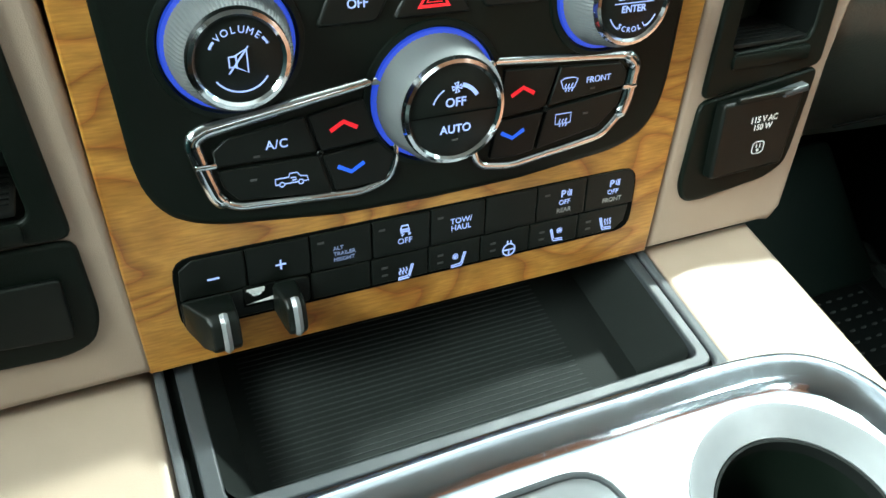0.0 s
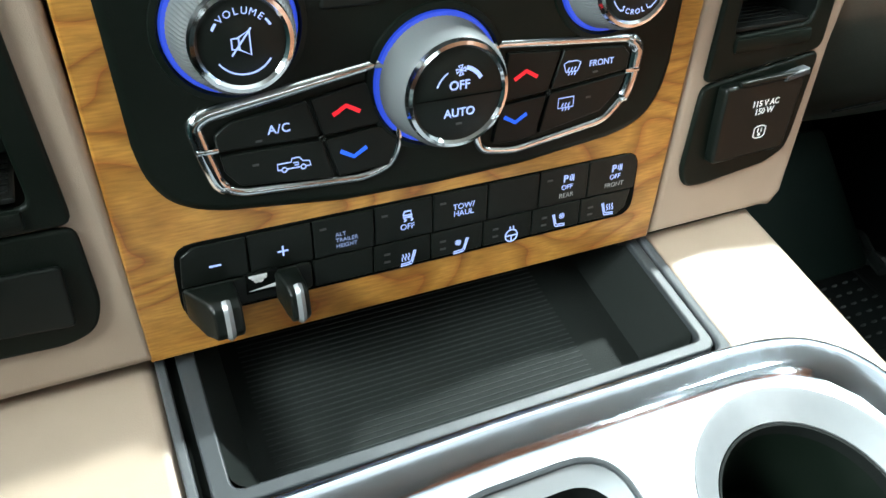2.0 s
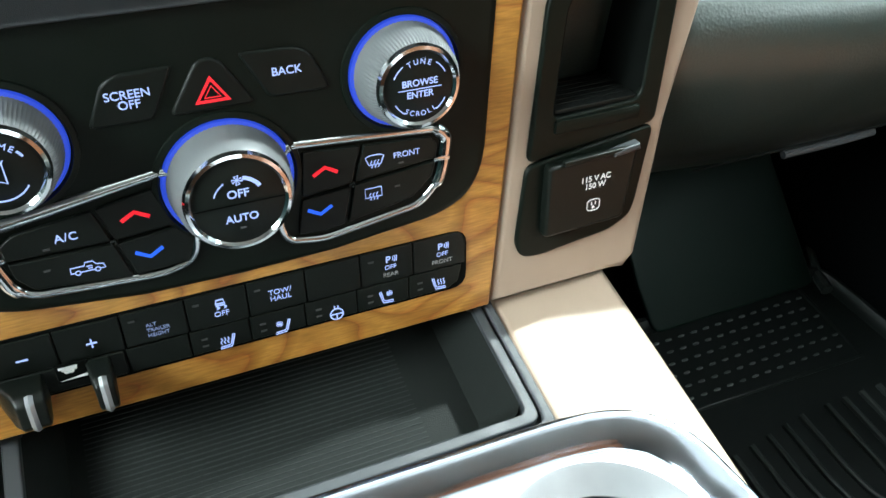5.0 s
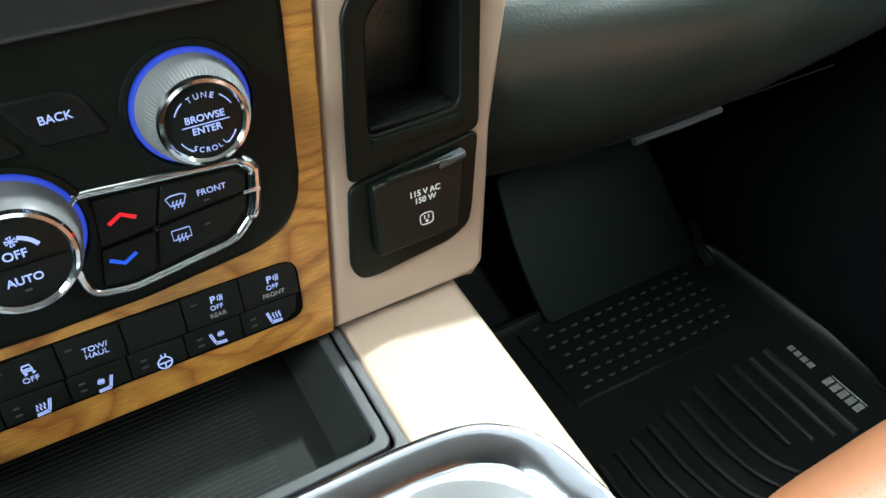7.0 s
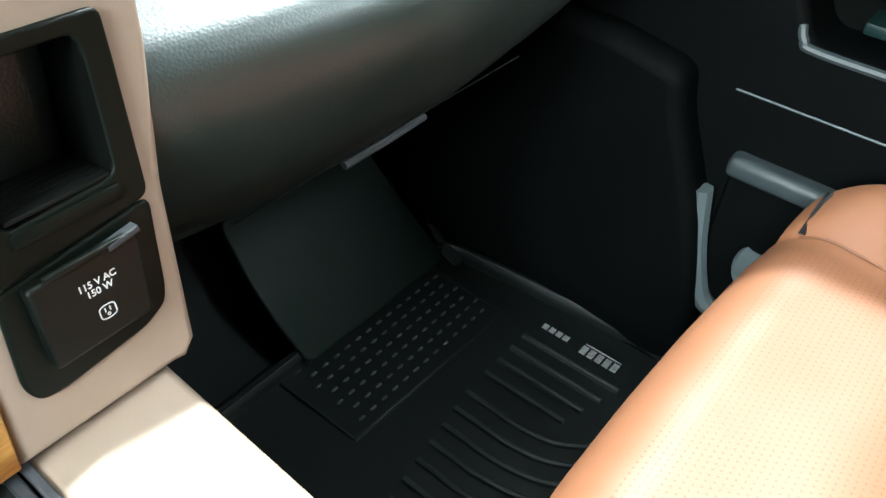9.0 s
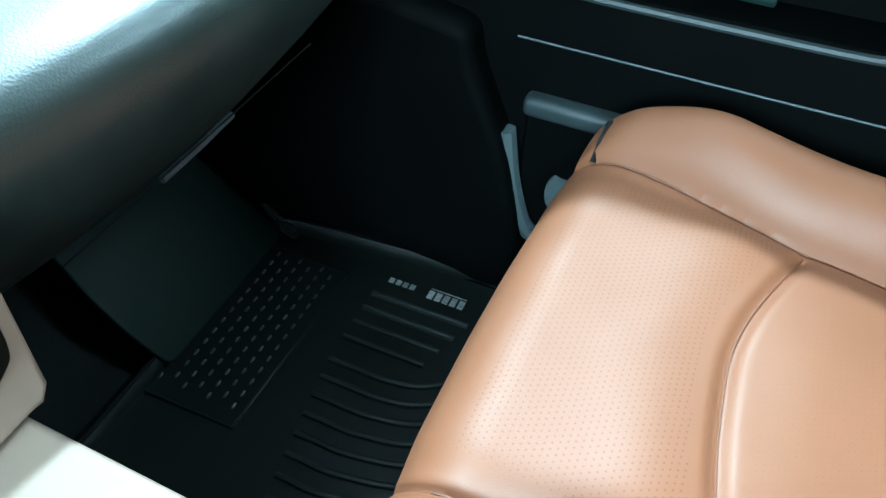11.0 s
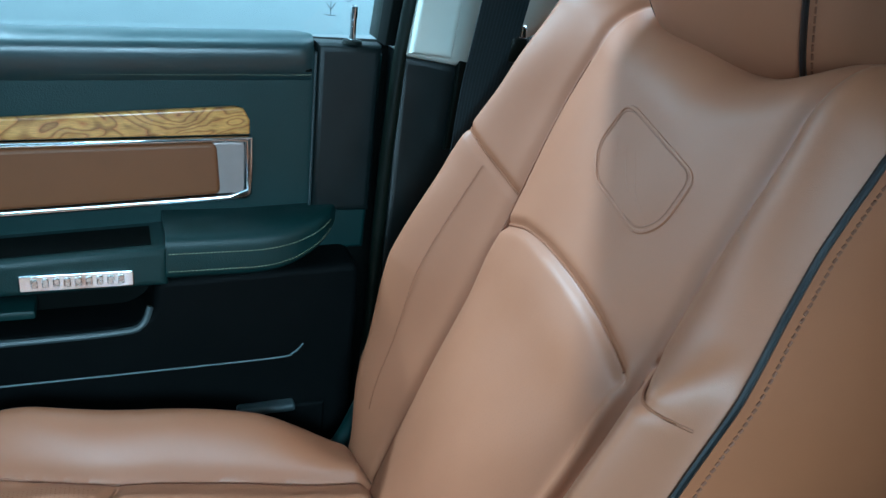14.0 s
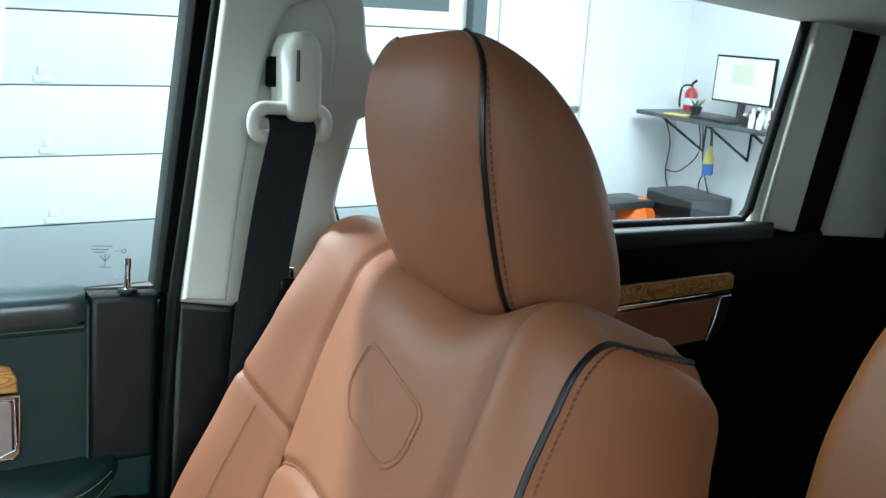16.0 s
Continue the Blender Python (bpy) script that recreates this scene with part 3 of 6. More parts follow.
for b, x, y in ((b_ac, -0.083, 0.0570), (b_rc, -0.0855, 0.0463), (b_fd, 0.0845, 0.0640), (b_rd, 0.082, 0.0512)):
    part("indicator", strokes([[(x - 0.0014, y), (x + 0.0014, y)]], 0.0010, IZ), "dim_print", b)

# buttons above the fan knob
TZ = 0.0028
b_so = button("screen_off_button", [(-0.0535, 0.1080), (-0.0450, 0.1268), (-0.0385, 0.1303), (-0.0148, 0.1309), (-0.0265, 0.1080)], -0.002, TZ, "trapezoid button", 0.003, 0.0015)
b_hz = button("hazard_button", [(-0.0205, 0.1080), (-0.0055, 0.1316), (0.0035, 0.1316), (0.0178, 0.1080)], -0.002, TZ, "", 0.004, 0.0015)
b_bk = button("back_button", [(0.0118, 0.1318), (0.0380, 0.1312), (0.0440, 0.1275), (0.0525, 0.1090), (0.0236, 0.1090)], -0.002, TZ, "", 0.003, 0.0015)
part("screen_word", words("SCREEN\nOFF", 0.0053, -0.0352, 0.1188, TZ + 0.0001, bold=0.00005, lines=0.85), "white_glow", b_so)
part("hazard_icon", strokes([[(-0.0078, 0.1125), (-0.0010, 0.1228), (0.0058, 0.1125), (-0.0078, 0.1125)]], 0.0024, TZ + 0.0001), "red_glow", b_hz)
part("hazard_icon", strokes([[(-0.0045, 0.1142), (-0.0010, 0.1194), (0.0025, 0.1142), (-0.0045, 0.1142)]], 0.0007, TZ + 0.0003), "red_glow", b_hz)
part("back_word", words("BACK", 0.0053, 0.0325, 0.1208, TZ + 0.0001, bold=0.00005), "white_glow", b_bk)

# switch bank in the wood
bank = part("switch_bank", slab([rect(-0.1258, 0.1228, -0.0262, 0.0130)], -0.008, 0.0006, 0.0005, round_r=0.010), "recess", stack, "black bank of two rows of switches")
SZ = 0.0016
tops = [-0.1246, -0.0934, -0.0630, -0.0322, -0.0014, 0.0292, 0.0594, 0.0898, 0.1216]
names_top = ["minus_switch", "plus_switch", "trailer_height_switch", "stability_switch", "tow_switch", "blank_switch", "rear_park_switch", "front_park_switch"]
SW = []
for i, nm in enumerate(names_top):
    a, b = tops[i] + 0.0004, tops[i + 1] - 0.0004
    hi = 0.0112 + 0.0015 * (i / 7)
    pts = [(a, -0.0085), (b, -0.0085), (b, hi), (a, hi)]
    if i == 0:
        pts = [(a, -0.0085), (b, -0.0085), (b, hi), (a + 0.007, hi), (a + 0.0015, hi - 0.004)]
    if i == 7:
        pts = [(a, -0.0085), (b, -0.0085), (b, hi - 0.006), (b - 0.002, hi - 0.0015), (b - 0.006, hi), (a, hi)]
    SW.append(part(nm, slab([pts], -0.002, SZ, 0.0005, round_r=0.0008), "button", bank))
bots = [-0.0640, -0.0333, -0.0024, 0.0272, 0.0564, 0.0868, 0.1196]
SB = []
for i, nm in enumerate(["blank_switch", "driver_heat_switch", "driver_vent_switch", "wheel_heat_switch", "passenger_vent_switch", "passenger_heat_switch"]):
    a, b = bots[i] + 0.0004, bots[i + 1] - 0.0004
    pts = [(a, -0.0242), (b, -0.0242), (b, -0.0093), (a, -0.0093)]
    if i == 5:
        pts = [(a, -0.0242), (b - 0.008, -0.0242), (b - 0.002, -0.020), (b, -0.0093), (a, -0.0093)]
    SB.append(part(nm, slab([pts], -0.002, SZ - 0.0002, 0.0005, round_r=0.0008), "button", bank))
WZ = SZ + 0.0001
part("minus_sign", strokes([[(-0.1112, 0), (-0.1058, 0)]], 0.0009, WZ), "white_glow", SW[0])
part("plus_sign", strokes([[(-0.0800, 0), (-0.0750, 0)], [(-0.0775, -0.0026), (-0.0775, 0.0026)]], 0.0008, WZ), "white_glow", SW[1])
part("trailer_words", words("ALT\nTRAILER\nHEIGHT", 0.0030, -0.0520, -0.0010, WZ, align="LEFT", lines=1.05), "dim_glow", SW[2])
car = [[(-0.0022, 0.0008), (-0.0016, 0.0030), (0.0016, 0.0030), (0.0022, 0.0008), (-0.0022, 0.0008), (-0.0022, -0.0004), (0.0022, -0.0004), (0.0022, 0.0008)],
       [(-0.0018, -0.0012), (-0.0006, -0.0018), (-0.0018, -0.0026)], [(0.0018, -0.0012), (0.0030, -0.0018), (0.0018, -0.0026)]]
part("stability_icon", strokes(moved(car, -0.0152, 0.0040), 0.0008, WZ), "white_glow", SW[3])
part("off_word", words("OFF", 0.0044, -0.0152, -0.0018, WZ), "white_glow", SW[3])
part("tow_words", words("TOW/\nHAUL", 0.0044, 0.0155, 0.0012, WZ, lines=0.9), "white_glow", SW[4])
for i, x, w in ((6, 0.0765, "REAR"), (7, 0.1072, "FRONT")):
    part("park_letter", words("P", 0.0058, x - 0.0012, 0.0058, WZ, bold=0.0001), "white_glow", SW[i])
    part("park_waves", strokes([arc(x - 0.0002, 0.0062, 0.0018, -40, 40, 4), arc(x - 0.0002, 0.0062, 0.0030, -40, 40, 4), [(x + 0.0036, 0.0042), (x + 0.0036, 0.0080)]], 0.0005, WZ), "white_glow", SW[i])
    part("off_word", words("OFF", 0.0040, x, 0.0008, WZ), "white_glow", SW[i])
    part("side_word", words(w, 0.0038, x, -0.0040, WZ), "grey_print", SW[i])
seat_l = [[(-0.0040, -0.0032), (0.0012, -0.0028), (0.0020, -0.0018), (0.0036, 0.0042)], [(0.0024, -0.0034), (0.0046, 0.0040)], [(-0.0042, -0.0044), (0.0022, -0.0040)]]
waves = [[(a, -0.0014), (a - 0.0005, 0.0), (a + 0.0005, 0.0014), (a, 0.0028)] for a in (-0.0030, -0.0012, 0.0006)]
fans = [[(-0.0016, 0.0022), (-0.0016 + 0.0018 * math.cos(radians(a)), 0.0022 + 0.0018 * math.sin(radians(a))), (-0.0016 + 0.0018 * math.cos(radians(a + 50)), 0.0022 + 0.0018 * math.sin(radians(a + 50))), (-0.0016, 0.0022)] for a in (10, 100, 190, 280)]
flip = lambda ls: [[(-x, y) for x, y in l] for l in ls]
part("heat_icon", strokes(moved(seat_l + waves, -0.0152, -0.0200, 0.95), 0.0006, WZ), "white_glow", SB[1])
part("vent_icon", strokes(moved(seat_l + fans, 0.0142, -0.0200, 0.95), 0.0006, WZ), "white_glow", SB[2])
wheel = [arc(0, 0, 0.0036, 0, 360, 20), [(-0.0034, 0), (0.0034, 0)], [(0, 0), (0, -0.0034)], [(-0.0010, 0.0040), (-0.0010, 0.0056)], [(0.0010, 0.0040), (0.0010, 0.0056)]]
part("wheel_icon", strokes(moved(wheel, 0.0442, -0.0212), 0.0007, WZ), "white_glow", SB[3])
part("vent_icon", strokes(moved(flip(seat_l + fans), 0.0735, -0.0184, 0.95), 0.0006, WZ), "white_glow", SB[4])
part("heat_icon", strokes(moved(flip(seat_l + waves), 0.1052, -0.0184, 0.95), 0.0006, WZ), "white_glow", SB[5])
for i, x in ((1, -0.0262), (2, 0.0042), (3, 0.0345), (4, 0.0640), (5, 0.0935)):
    for dy in (-0.0152, -0.0196):
        part("indicator", strokes([[(x - 0.0016, dy), (x + 0.0016, dy)]], 0.0012, WZ), "dim_print", SB[i])
for i, x in ((2, -0.0578), (3, -0.0270), (4, 0.0040), (6, 0.0655)):
    part("indicator", strokes([[(x - 0.0016, 0.0068), (x + 0.0016, 0.0068)]], 0.0012, WZ), "dim_print", SW[i])

# trailer brake controller at the bank's end
brake = part("brake_controller", slab([[(-0.1246, -0.0242), (-0.0646, -0.0242), (-0.0646, -0.0093), (-0.1246, -0.0093)]], -0.002, 0.0018, 0.0008, round_r=0.003), "button", bank)
part("display", slab([rect(-0.0965, -0.0815, -0.0185, -0.0078)], 0.001, 0.0034, 0.0005), "recess", brake)
part("trailer_icon", strokes([[(-0.0950, -0.0092), (-0.0865, -0.0092)], [(-0.0938, -0.0104), (-0.0868, -0.0104)], arc(-0.0915, -0.0114, 0.0008, 0, 360, 8), arc(-0.0895, -0.0114, 0.0008, 0, 360, 8)], 0.0012, 0.0035), "print", brake)
part("gain_mark", slab([[(-0.0955, -0.0168), (-0.0830, -0.0168), (-0.0830, -0.0150)]], 0.0033, 0.0037, 0.0001), "print", brake)
for x0, x1, bl in ((-0.1150, -0.1020, True), (-0.0805, -0.0715, False)):
    bm = bmesh.new()
    prof = [(-0.0090, 0.0015), (-0.0095, 0.016), (-0.0125, 0.0205), (-0.0240, 0.0225), (-0.0285, 0.0195), (-0.0275, 0.0140), (-0.0250, 0.0015)]
    spread = 0.0105 if bl else 0.0030
    rows = [[bm.verts.new((x - (spread * max(0.0, 1 - z / 0.017) if x == x0 else 0.0), y, z)) for y, z in prof] for x in (x0, x1)]
    for i in range(len(prof)):
        j = (i + 1) % len(prof)
        bm.faces.new((rows[0][i], rows[0][j], rows[1][j], rows[1][i]))
    bm.faces.new(rows[0][::-1])
    bm.faces.new(rows[1])
    bmesh.ops.bevel(bm, geom=bm.edges[:], offset=0.0016, segments=3, affect="EDGES", profile=0.5)
    lever = part("lever", bm, "button", brake, "black brake lever with a metal strip")
    xm = (x0 + x1) / 2
    part("metal_strip", tube(spline([(xm, -0.0095, 0.0168), (xm, -0.0125, 0.0208), (xm, -0.0240, 0.0228), (xm, -0.0282, 0.0198)], 4), 0.0019, False, 4, 0.6), "silver", lever)

# ---------------------------------------------------------------- tan panels beside the stack
tan_r_out = [(0.1395, -0.0465), (0.2290, -0.0475), (0.2370, -0.0490), (0.2450, -0.0400), (0.2528, 0.0545), (0.2660, 0.1255), (0.2800, 0.285), (0.1610, 0.285), (0.1535, 0.139), (0.1468, 0.047)]
opening = [(0.1765, 0.0697), (0.2328, 0.0720), (0.2360, 0.1300), (0.2340, 0.1390), (0.1890, 0.1390), (0.1815, 0.1300)]
upper = [(0.1620, 0.0452), (0.2486, 0.0550), (0.2520, 0.1250), (0.2525, 0.1470), (0.1830, 0.1480), (0.1745, 0.1440), (0.1690, 0.1350)]
lower = [(0.1618, 0.0440), (0.1570, -0.0060), (0.1620, -0.0168), (0.1740, -0.0182), (0.2230, -0.0130), (0.2365, -0.0060), (0.2424, 0.0030), (0.2484, 0.0538)]
flipped = lambda pts: mirror(pts)
lower_l = [(0.1600, 0.0330), (0.1575, -0.0060), (0.1620, -0.0190), (0.1740, -0.0235), (0.2230, -0.0220), (0.2365, -0.0150), (0.2424, 0.0030), (0.2470, 0.0335)]
upper_l = [(0.1602, 0.0340)] + [(0.2472, 0.0345)] + upper[2:]
opening_l = [(0.1740, 0.0450), (0.2328, 0.0460)] + opening[2:]
for nm, f in (("side_panel", lambda p: p), ("side_panel", flipped)):
    right = f is not flipped
    dx = -0.0035 if right else 0.0
    side = thing(nm, "tan plastic panel with a black bin and outlet cover" if right else "tan plastic panel with a black storage bin", "trim panel", STACK @ pose(0.145, 0, -0.001, 0, 1, 0) @ pose(-0.145, 0, 0) if right else STACK)
    up_o, lo_o, op_o = (upper, lower, opening) if right else (upper_l, lower_l, opening_l)
    if right:
        up_o, lo_o, op_o = [[(x + dx - (0.0030 if x > 0.2395 else 0.0), y) for x, y in pts] for pts in (up_o, lo_o, op_o)]
    part("panel", slab([f(tan_r_out), f(op_o)], -0.040, 0.0, 0.005, 4), "tan", side)
    part("bin_frame", slab([f(up_o), f(op_o)], -0.001, 0.0032, 0.0018, 3, 0.006), "black", side)
    low = part("outlet_plate" if right else "switch_plate", slab([f(lo_o)], -0.001, 0.0030, 0.0018, 3, 0.006), "black", side)
    bm = bmesh.new()
    pts = f(op_o)
    r1 = [bm.verts.new((x, y, 0.002)) for x, y in pts]
    r2 = [bm.verts.new((x * 0.985, y + 0.004, -0.075)) for x, y in pts]
    for i in range(len(pts)):
        j = (i + 1) % len(pts)
        bm.faces.new((r1[i], r1[j], r2[j], r2[i]))
    bm.faces.new(r2)
    part("bin_liner", bm, "recess", side)
    sgn = 1 if right else -1
    xs = sorted((0.1772 * sgn + dx, 0.2325 * sgn + dx))
    dy = 0.0 if right else -0.024
    part("bin_mat", box_bm(xs[0] + 0.001, xs[1] - 0.001, 0.0712 + dy, 0.0740 + dy, -0.07, 0.0015, 0.001), "rubber", side, "ribbed rubber mat")
    part("bin_lip", box_bm(xs[0], xs[1], 0.0605 + dy, 0.0690 + dy, 0.001, 0.0052, 0.0018), "black", side)
    for k in range(12):
        z = -0.064 + k * 0.0052
        part("rib", box_bm(xs[0] + 0.003, xs[1] - 0.003, 0.0738 + dy, 0.0746 + dy, z, z + 0.0022, 0), "rubber", side)
    if right:
        door = part("outlet_door", slab([[(0.1745, 0.0425), (0.2330, 0.0440), (0.2280, -0.0020), (0.1742, -0.0030)]], 0.002, 0.0098, 0.002, 3, 0.003), "button", low, "hinged black outlet cover", pose(dx - 0.0020, 0.0012, 0))
        part("hinge_lip", box_bm(0.184, 0.228, 0.0390, 0.0420, 0.008, 0.0114, 0.001), "button", door, m=pose(0, 0, 0, 0, 0, 1))
        part("grip", slab([[(0.2160, 0.0410), (0.2335, 0.0430), (0.2325, 0.0470), (0.2150, 0.0445)]], 0.005, 0.0118, 0.0012), "grey_rim", door)
        part("volt_words", words("115 V AC\n150 W", 0.0050, 0.2056, 0.0275, 0.0099, lines=0.95, bold=0.00008), "print", door)
        part("socket_icon", strokes([rounded([(0.2014, 0.0097), (0.2036, 0.0087), (0.2076, 0.0087), (0.2098, 0.0097), (0.2098, 0.0151), (0.2076, 0.0161), (0.2036, 0.0161), (0.2014, 0.0151)], 0.0016) + [rounded([(0.2014, 0.0097), (0.2036, 0.0087), (0.2076, 0.0087), (0.2098, 0.0097), (0.2098, 0.0151), (0.2076, 0.0161), (0.2036, 0.0161), (0.2014, 0.0151)], 0.0016)[0]], [(0.2043, 0.0122), (0.2043, 0.0146)], [(0.2069, 0.0122), (0.2069, 0.0146)], arc(0.2056, 0.0108, 0.0007, 0, 360, 8)], 0.0006, 0.0099), "print", door)
    else:
        part("switch_blank", slab([f([(0.1690, 0.0180), (0.2340, 0.0190), (0.2290, -0.0080), (0.1690, -0.0120)])], 0.003, 0.0065, 0.0012, 3, 0.003), "button", low)


# ---------------------------------------------------------------- centre console
# local axes: x right, y forward along the gently sloping top, z up from it
CON = pose(0, 0, 0.547, 6.28, 0, 0)
console = thing("centre_console", "tan centre console with a black tray and chrome-edged cup holders", "console", CON)
chrome_line = [(0.2165, -0.42), (0.2160, -0.25), (0.2150, -0.185), (0.2085, -0.152), (0.2015, -0.1290), (0.1900, -0.1145), (0.1720, -0.1048), (0.1400, -0.1000), (0.08, -0.0985), (0.0, -0.0970)]
chrome_line = chrome_line + [(-x, y) for x, y in reversed(chrome_line[:-1])]
tan_side = [(0.1425, 0.004), (0.2285, 0.004), (0.2285, -0.42)] + chrome_line[:7] + [(0.1425, -0.1000)]
for out in (tan_side, mirror(tan_side)):
    part("top", slab([out], -0.02, 0.0, 0.006, 4), "tan", console, "smooth tan plastic top")
for s in (-1, 1):
    part("side", slab([rect(-0.42, 0.03, -0.36, -0.010)], 0.0, 0.012, 0.003), "black", console, "black lower side", Matrix(((0, 0, s, s * 0.2135), (1, 0, 0, 0), (0, 1, 0, 0), (0, 0, 0, 1))))

# tray: rim frame, sloping walls, ribbed floor
rim_i = [(-0.1240, -0.002), (-0.1240, -0.0670), (-0.1231, -0.0710), (-0.1208, -0.0743), (-0.1174, -0.0765), (-0.1130, -0.0775), (0.0, -0.0800), (0.1190, -0.0775), (0.1234, -0.0765), (0.1268, -0.0743), (0.1291, -0.0710), (0.1300, -0.0670), (0.1300, -0.002)]
def u_frame(x0, x1, y0, w0, w1, wy, r0, r1):
    """A U-shaped strip open towards the stack: outer bounds, its widths at the sides and the front, and corner radii."""
    o = rounded([(x0, 0.05), (x0, y0), (x1, y0), (x1, 0.05)], r0, 6)
    i = rounded([(x0 + w0, 0.05), (x0 + w0, y0 + wy), (x1 - w1, y0 + wy), (x1 - w1, 0.05)], r1, 6)
    ends = lambda pts, a, b: [(a, 0.003)] + [p for p in pts if p[1] < 0.0] + [(b, 0.003)]
    return ends(o, x0, x1) + ends(i, x0 + w0, x1 - w1)[::-1]


tray = part("tray", slab([u_frame(-0.1328, 0.1366, -0.0845, 0.0088, 0.0066, 0.0068, 0.008, 0.006)], -0.008, 0.0016, 0.0012, 3), "grey_rim", console, "charcoal tray with a ribbed rubber floor")
part("groove", slab([u_frame(-0.1390, 0.1395, -0.0875, 0.007, 0.004, 0.004, 0.008, 0.006)], -0.008, -0.0026, 0.0004), "recess", tray)
part("outer_ledge", slab([u_frame(-0.1425, 0.1440, -0.0935, 0.0048, 0.0055, 0.0070, 0.0015, 0.008)], -0.008, 0.0018, 0.0014, 3), "ledge", tray, "worn satin grey outer ledge")
bm = bmesh.new()
r1 = [bm.verts.new((x, y, -0.002)) for x, y in rim_i]
r2 = [bm.verts.new((x * 0.88, y * 0.86 + (0.035 if y > -0.01 else -0.0), -0.034)) for x, y in rim_i]
for i in range(len(rim_i) - 1):
    bm.faces.new((r1[i], r1[i + 1], r2[i + 1], r2[i]))
part("wall", bm, "tray_rubber", tray)
part("tray_floor", box_bm(-0.118, 0.120, -0.075, 0.06, -0.042, -0.034, 0.001), "tray_rubber", tray, "matt black tray floor")
rib = box_bm(-0.100, 0.083, -0.00032, 0.00032, -0.0345, -0.0335, 0.0002, 1)
rib_me = None
for k in range(29):
    if rib_me is None:
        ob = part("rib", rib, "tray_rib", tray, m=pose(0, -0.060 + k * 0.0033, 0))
        rib_me = ob.data
    else:
        ob = new("rib", rib_me)
        ob.parent = tray
        ob.matrix_local = pose(0, -0.060 + k * 0.0033, 0)

band = spline([(x, y, 0) for x, y in chrome_line], 6)
def ribbon(pts, prof):
    """Sweeps a closed profile (across, up) along a level line."""
    bm = bmesh.new()
    rows = []
    for i, p in enumerate(pts):
        d = (pts[min(i + 1, len(pts) - 1)] - pts[max(i - 1, 0)]).normalized()
        n = Vector((-d.y, d.x, 0))
        rows.append([bm.verts.new(p + n * a + Vector((0, 0, h))) for a, h in prof])
    k = len(prof)
    for r1, r2 in zip(rows, rows[1:]):
        for i in range(k):
            bm.faces.new((r1[i], r1[(i + 1) % k], r2[(i + 1) % k], r2[i]))
    bm.faces.new(rows[0][::-1])
    bm.faces.new(rows[-1])
    return bm


band_prof = [(-0.0118, -0.004), (-0.0118, 0.0044), (-0.0114, 0.0054), (-0.0102, 0.0061), (-0.0060, 0.0054), (-0.0020, 0.0045), (0.0018, 0.0032), (0.0050, 0.0014), (0.0080, -0.0008), (0.0102, -0.0030), (0.0104, -0.006)]
part("chrome_band", ribbon(band, band_prof), "band_chrome", console, "wide polished chrome band with light scratches")


def hole(cx, cy, r, n=40):
    return [(cx + r * math.cos(2 * math.pi * i / n), cy + r * math.sin(2 * math.pi * i / n)) for i in range(n)]


sil = [(x * 0.965, y - 0.008 if y > -0.3 else y) for x, y in chrome_line]
slot = rounded([(-0.046, -0.205), (0.046, -0.205), (0.046, -0.1160), (-0.046, -0.1160)], 0.026, 6)
part("cup_panel", slab([sil, hole(0.132, -0.178, 0.0625), hole(-0.132, -0.178, 0.0625), slot], -0.008, 0.0005, 0.0015), "silver", console, "silver painted cup holder surround")
for s in (1, -1):
    cup = part("cup_holder", lathe([(0.0490, -0.011), (0.0474, -0.014), (0.0450, -0.045), (0.0430, -0.075), (0.0, -0.076)], 56, 0, False, False), "black", console, m=pose(0.132 * s, -0.178, 0))
    part("lip", lathe([(0.0645, -0.0030), (0.0645, 0.0012), (0.0620, 0.0002), (0.0570, -0.0040), (0.0520, -0.0068), (0.0495, -0.0085), (0.0495, -0.0130)], 56, 0, True), "silver", cup, "dished silver surround")
    part("liner", lathe([(0.0496, -0.0100), (0.0488, -0.0086), (0.0474, -0.0092), (0.0465, -0.016)], 56, 0, True), "rubber", cup)
bm = bmesh.new()
a = [bm.verts.new((x, y, -0.0002)) for x, y in slot]
b = [bm.verts.new((x * 0.80, (y + 0.164) * 0.80 - 0.164, -0.0055)) for x, y in slot]
for i in range(len(slot)):
    bm.faces.new((a[i], a[(i + 1) % len(slot)], b[(i + 1) % len(slot)], b[i]))
coin = part("coin_slot", bm, "silver", console)
bm = bmesh.new()
a = [bm.verts.new((x * 0.80, (y + 0.164) * 0.80 - 0.164, -0.0055)) for x, y in slot]
b = [bm.verts.new((x * 0.76, (y + 0.164) * 0.76 - 0.164, -0.030)) for x, y in slot]
for i in range(len(slot)):
    bm.faces.new((a[i], a[(i + 1) % len(slot)], b[(i + 1) % len(slot)], b[i]))
bm.faces.new(b)
part("well", bm, "rubber", coin, "black rubber well")
part("slot_rim", tube([(x, y, 0.0004) for x, y in slot], 0.0018, True, 8), "grey_rim", console)

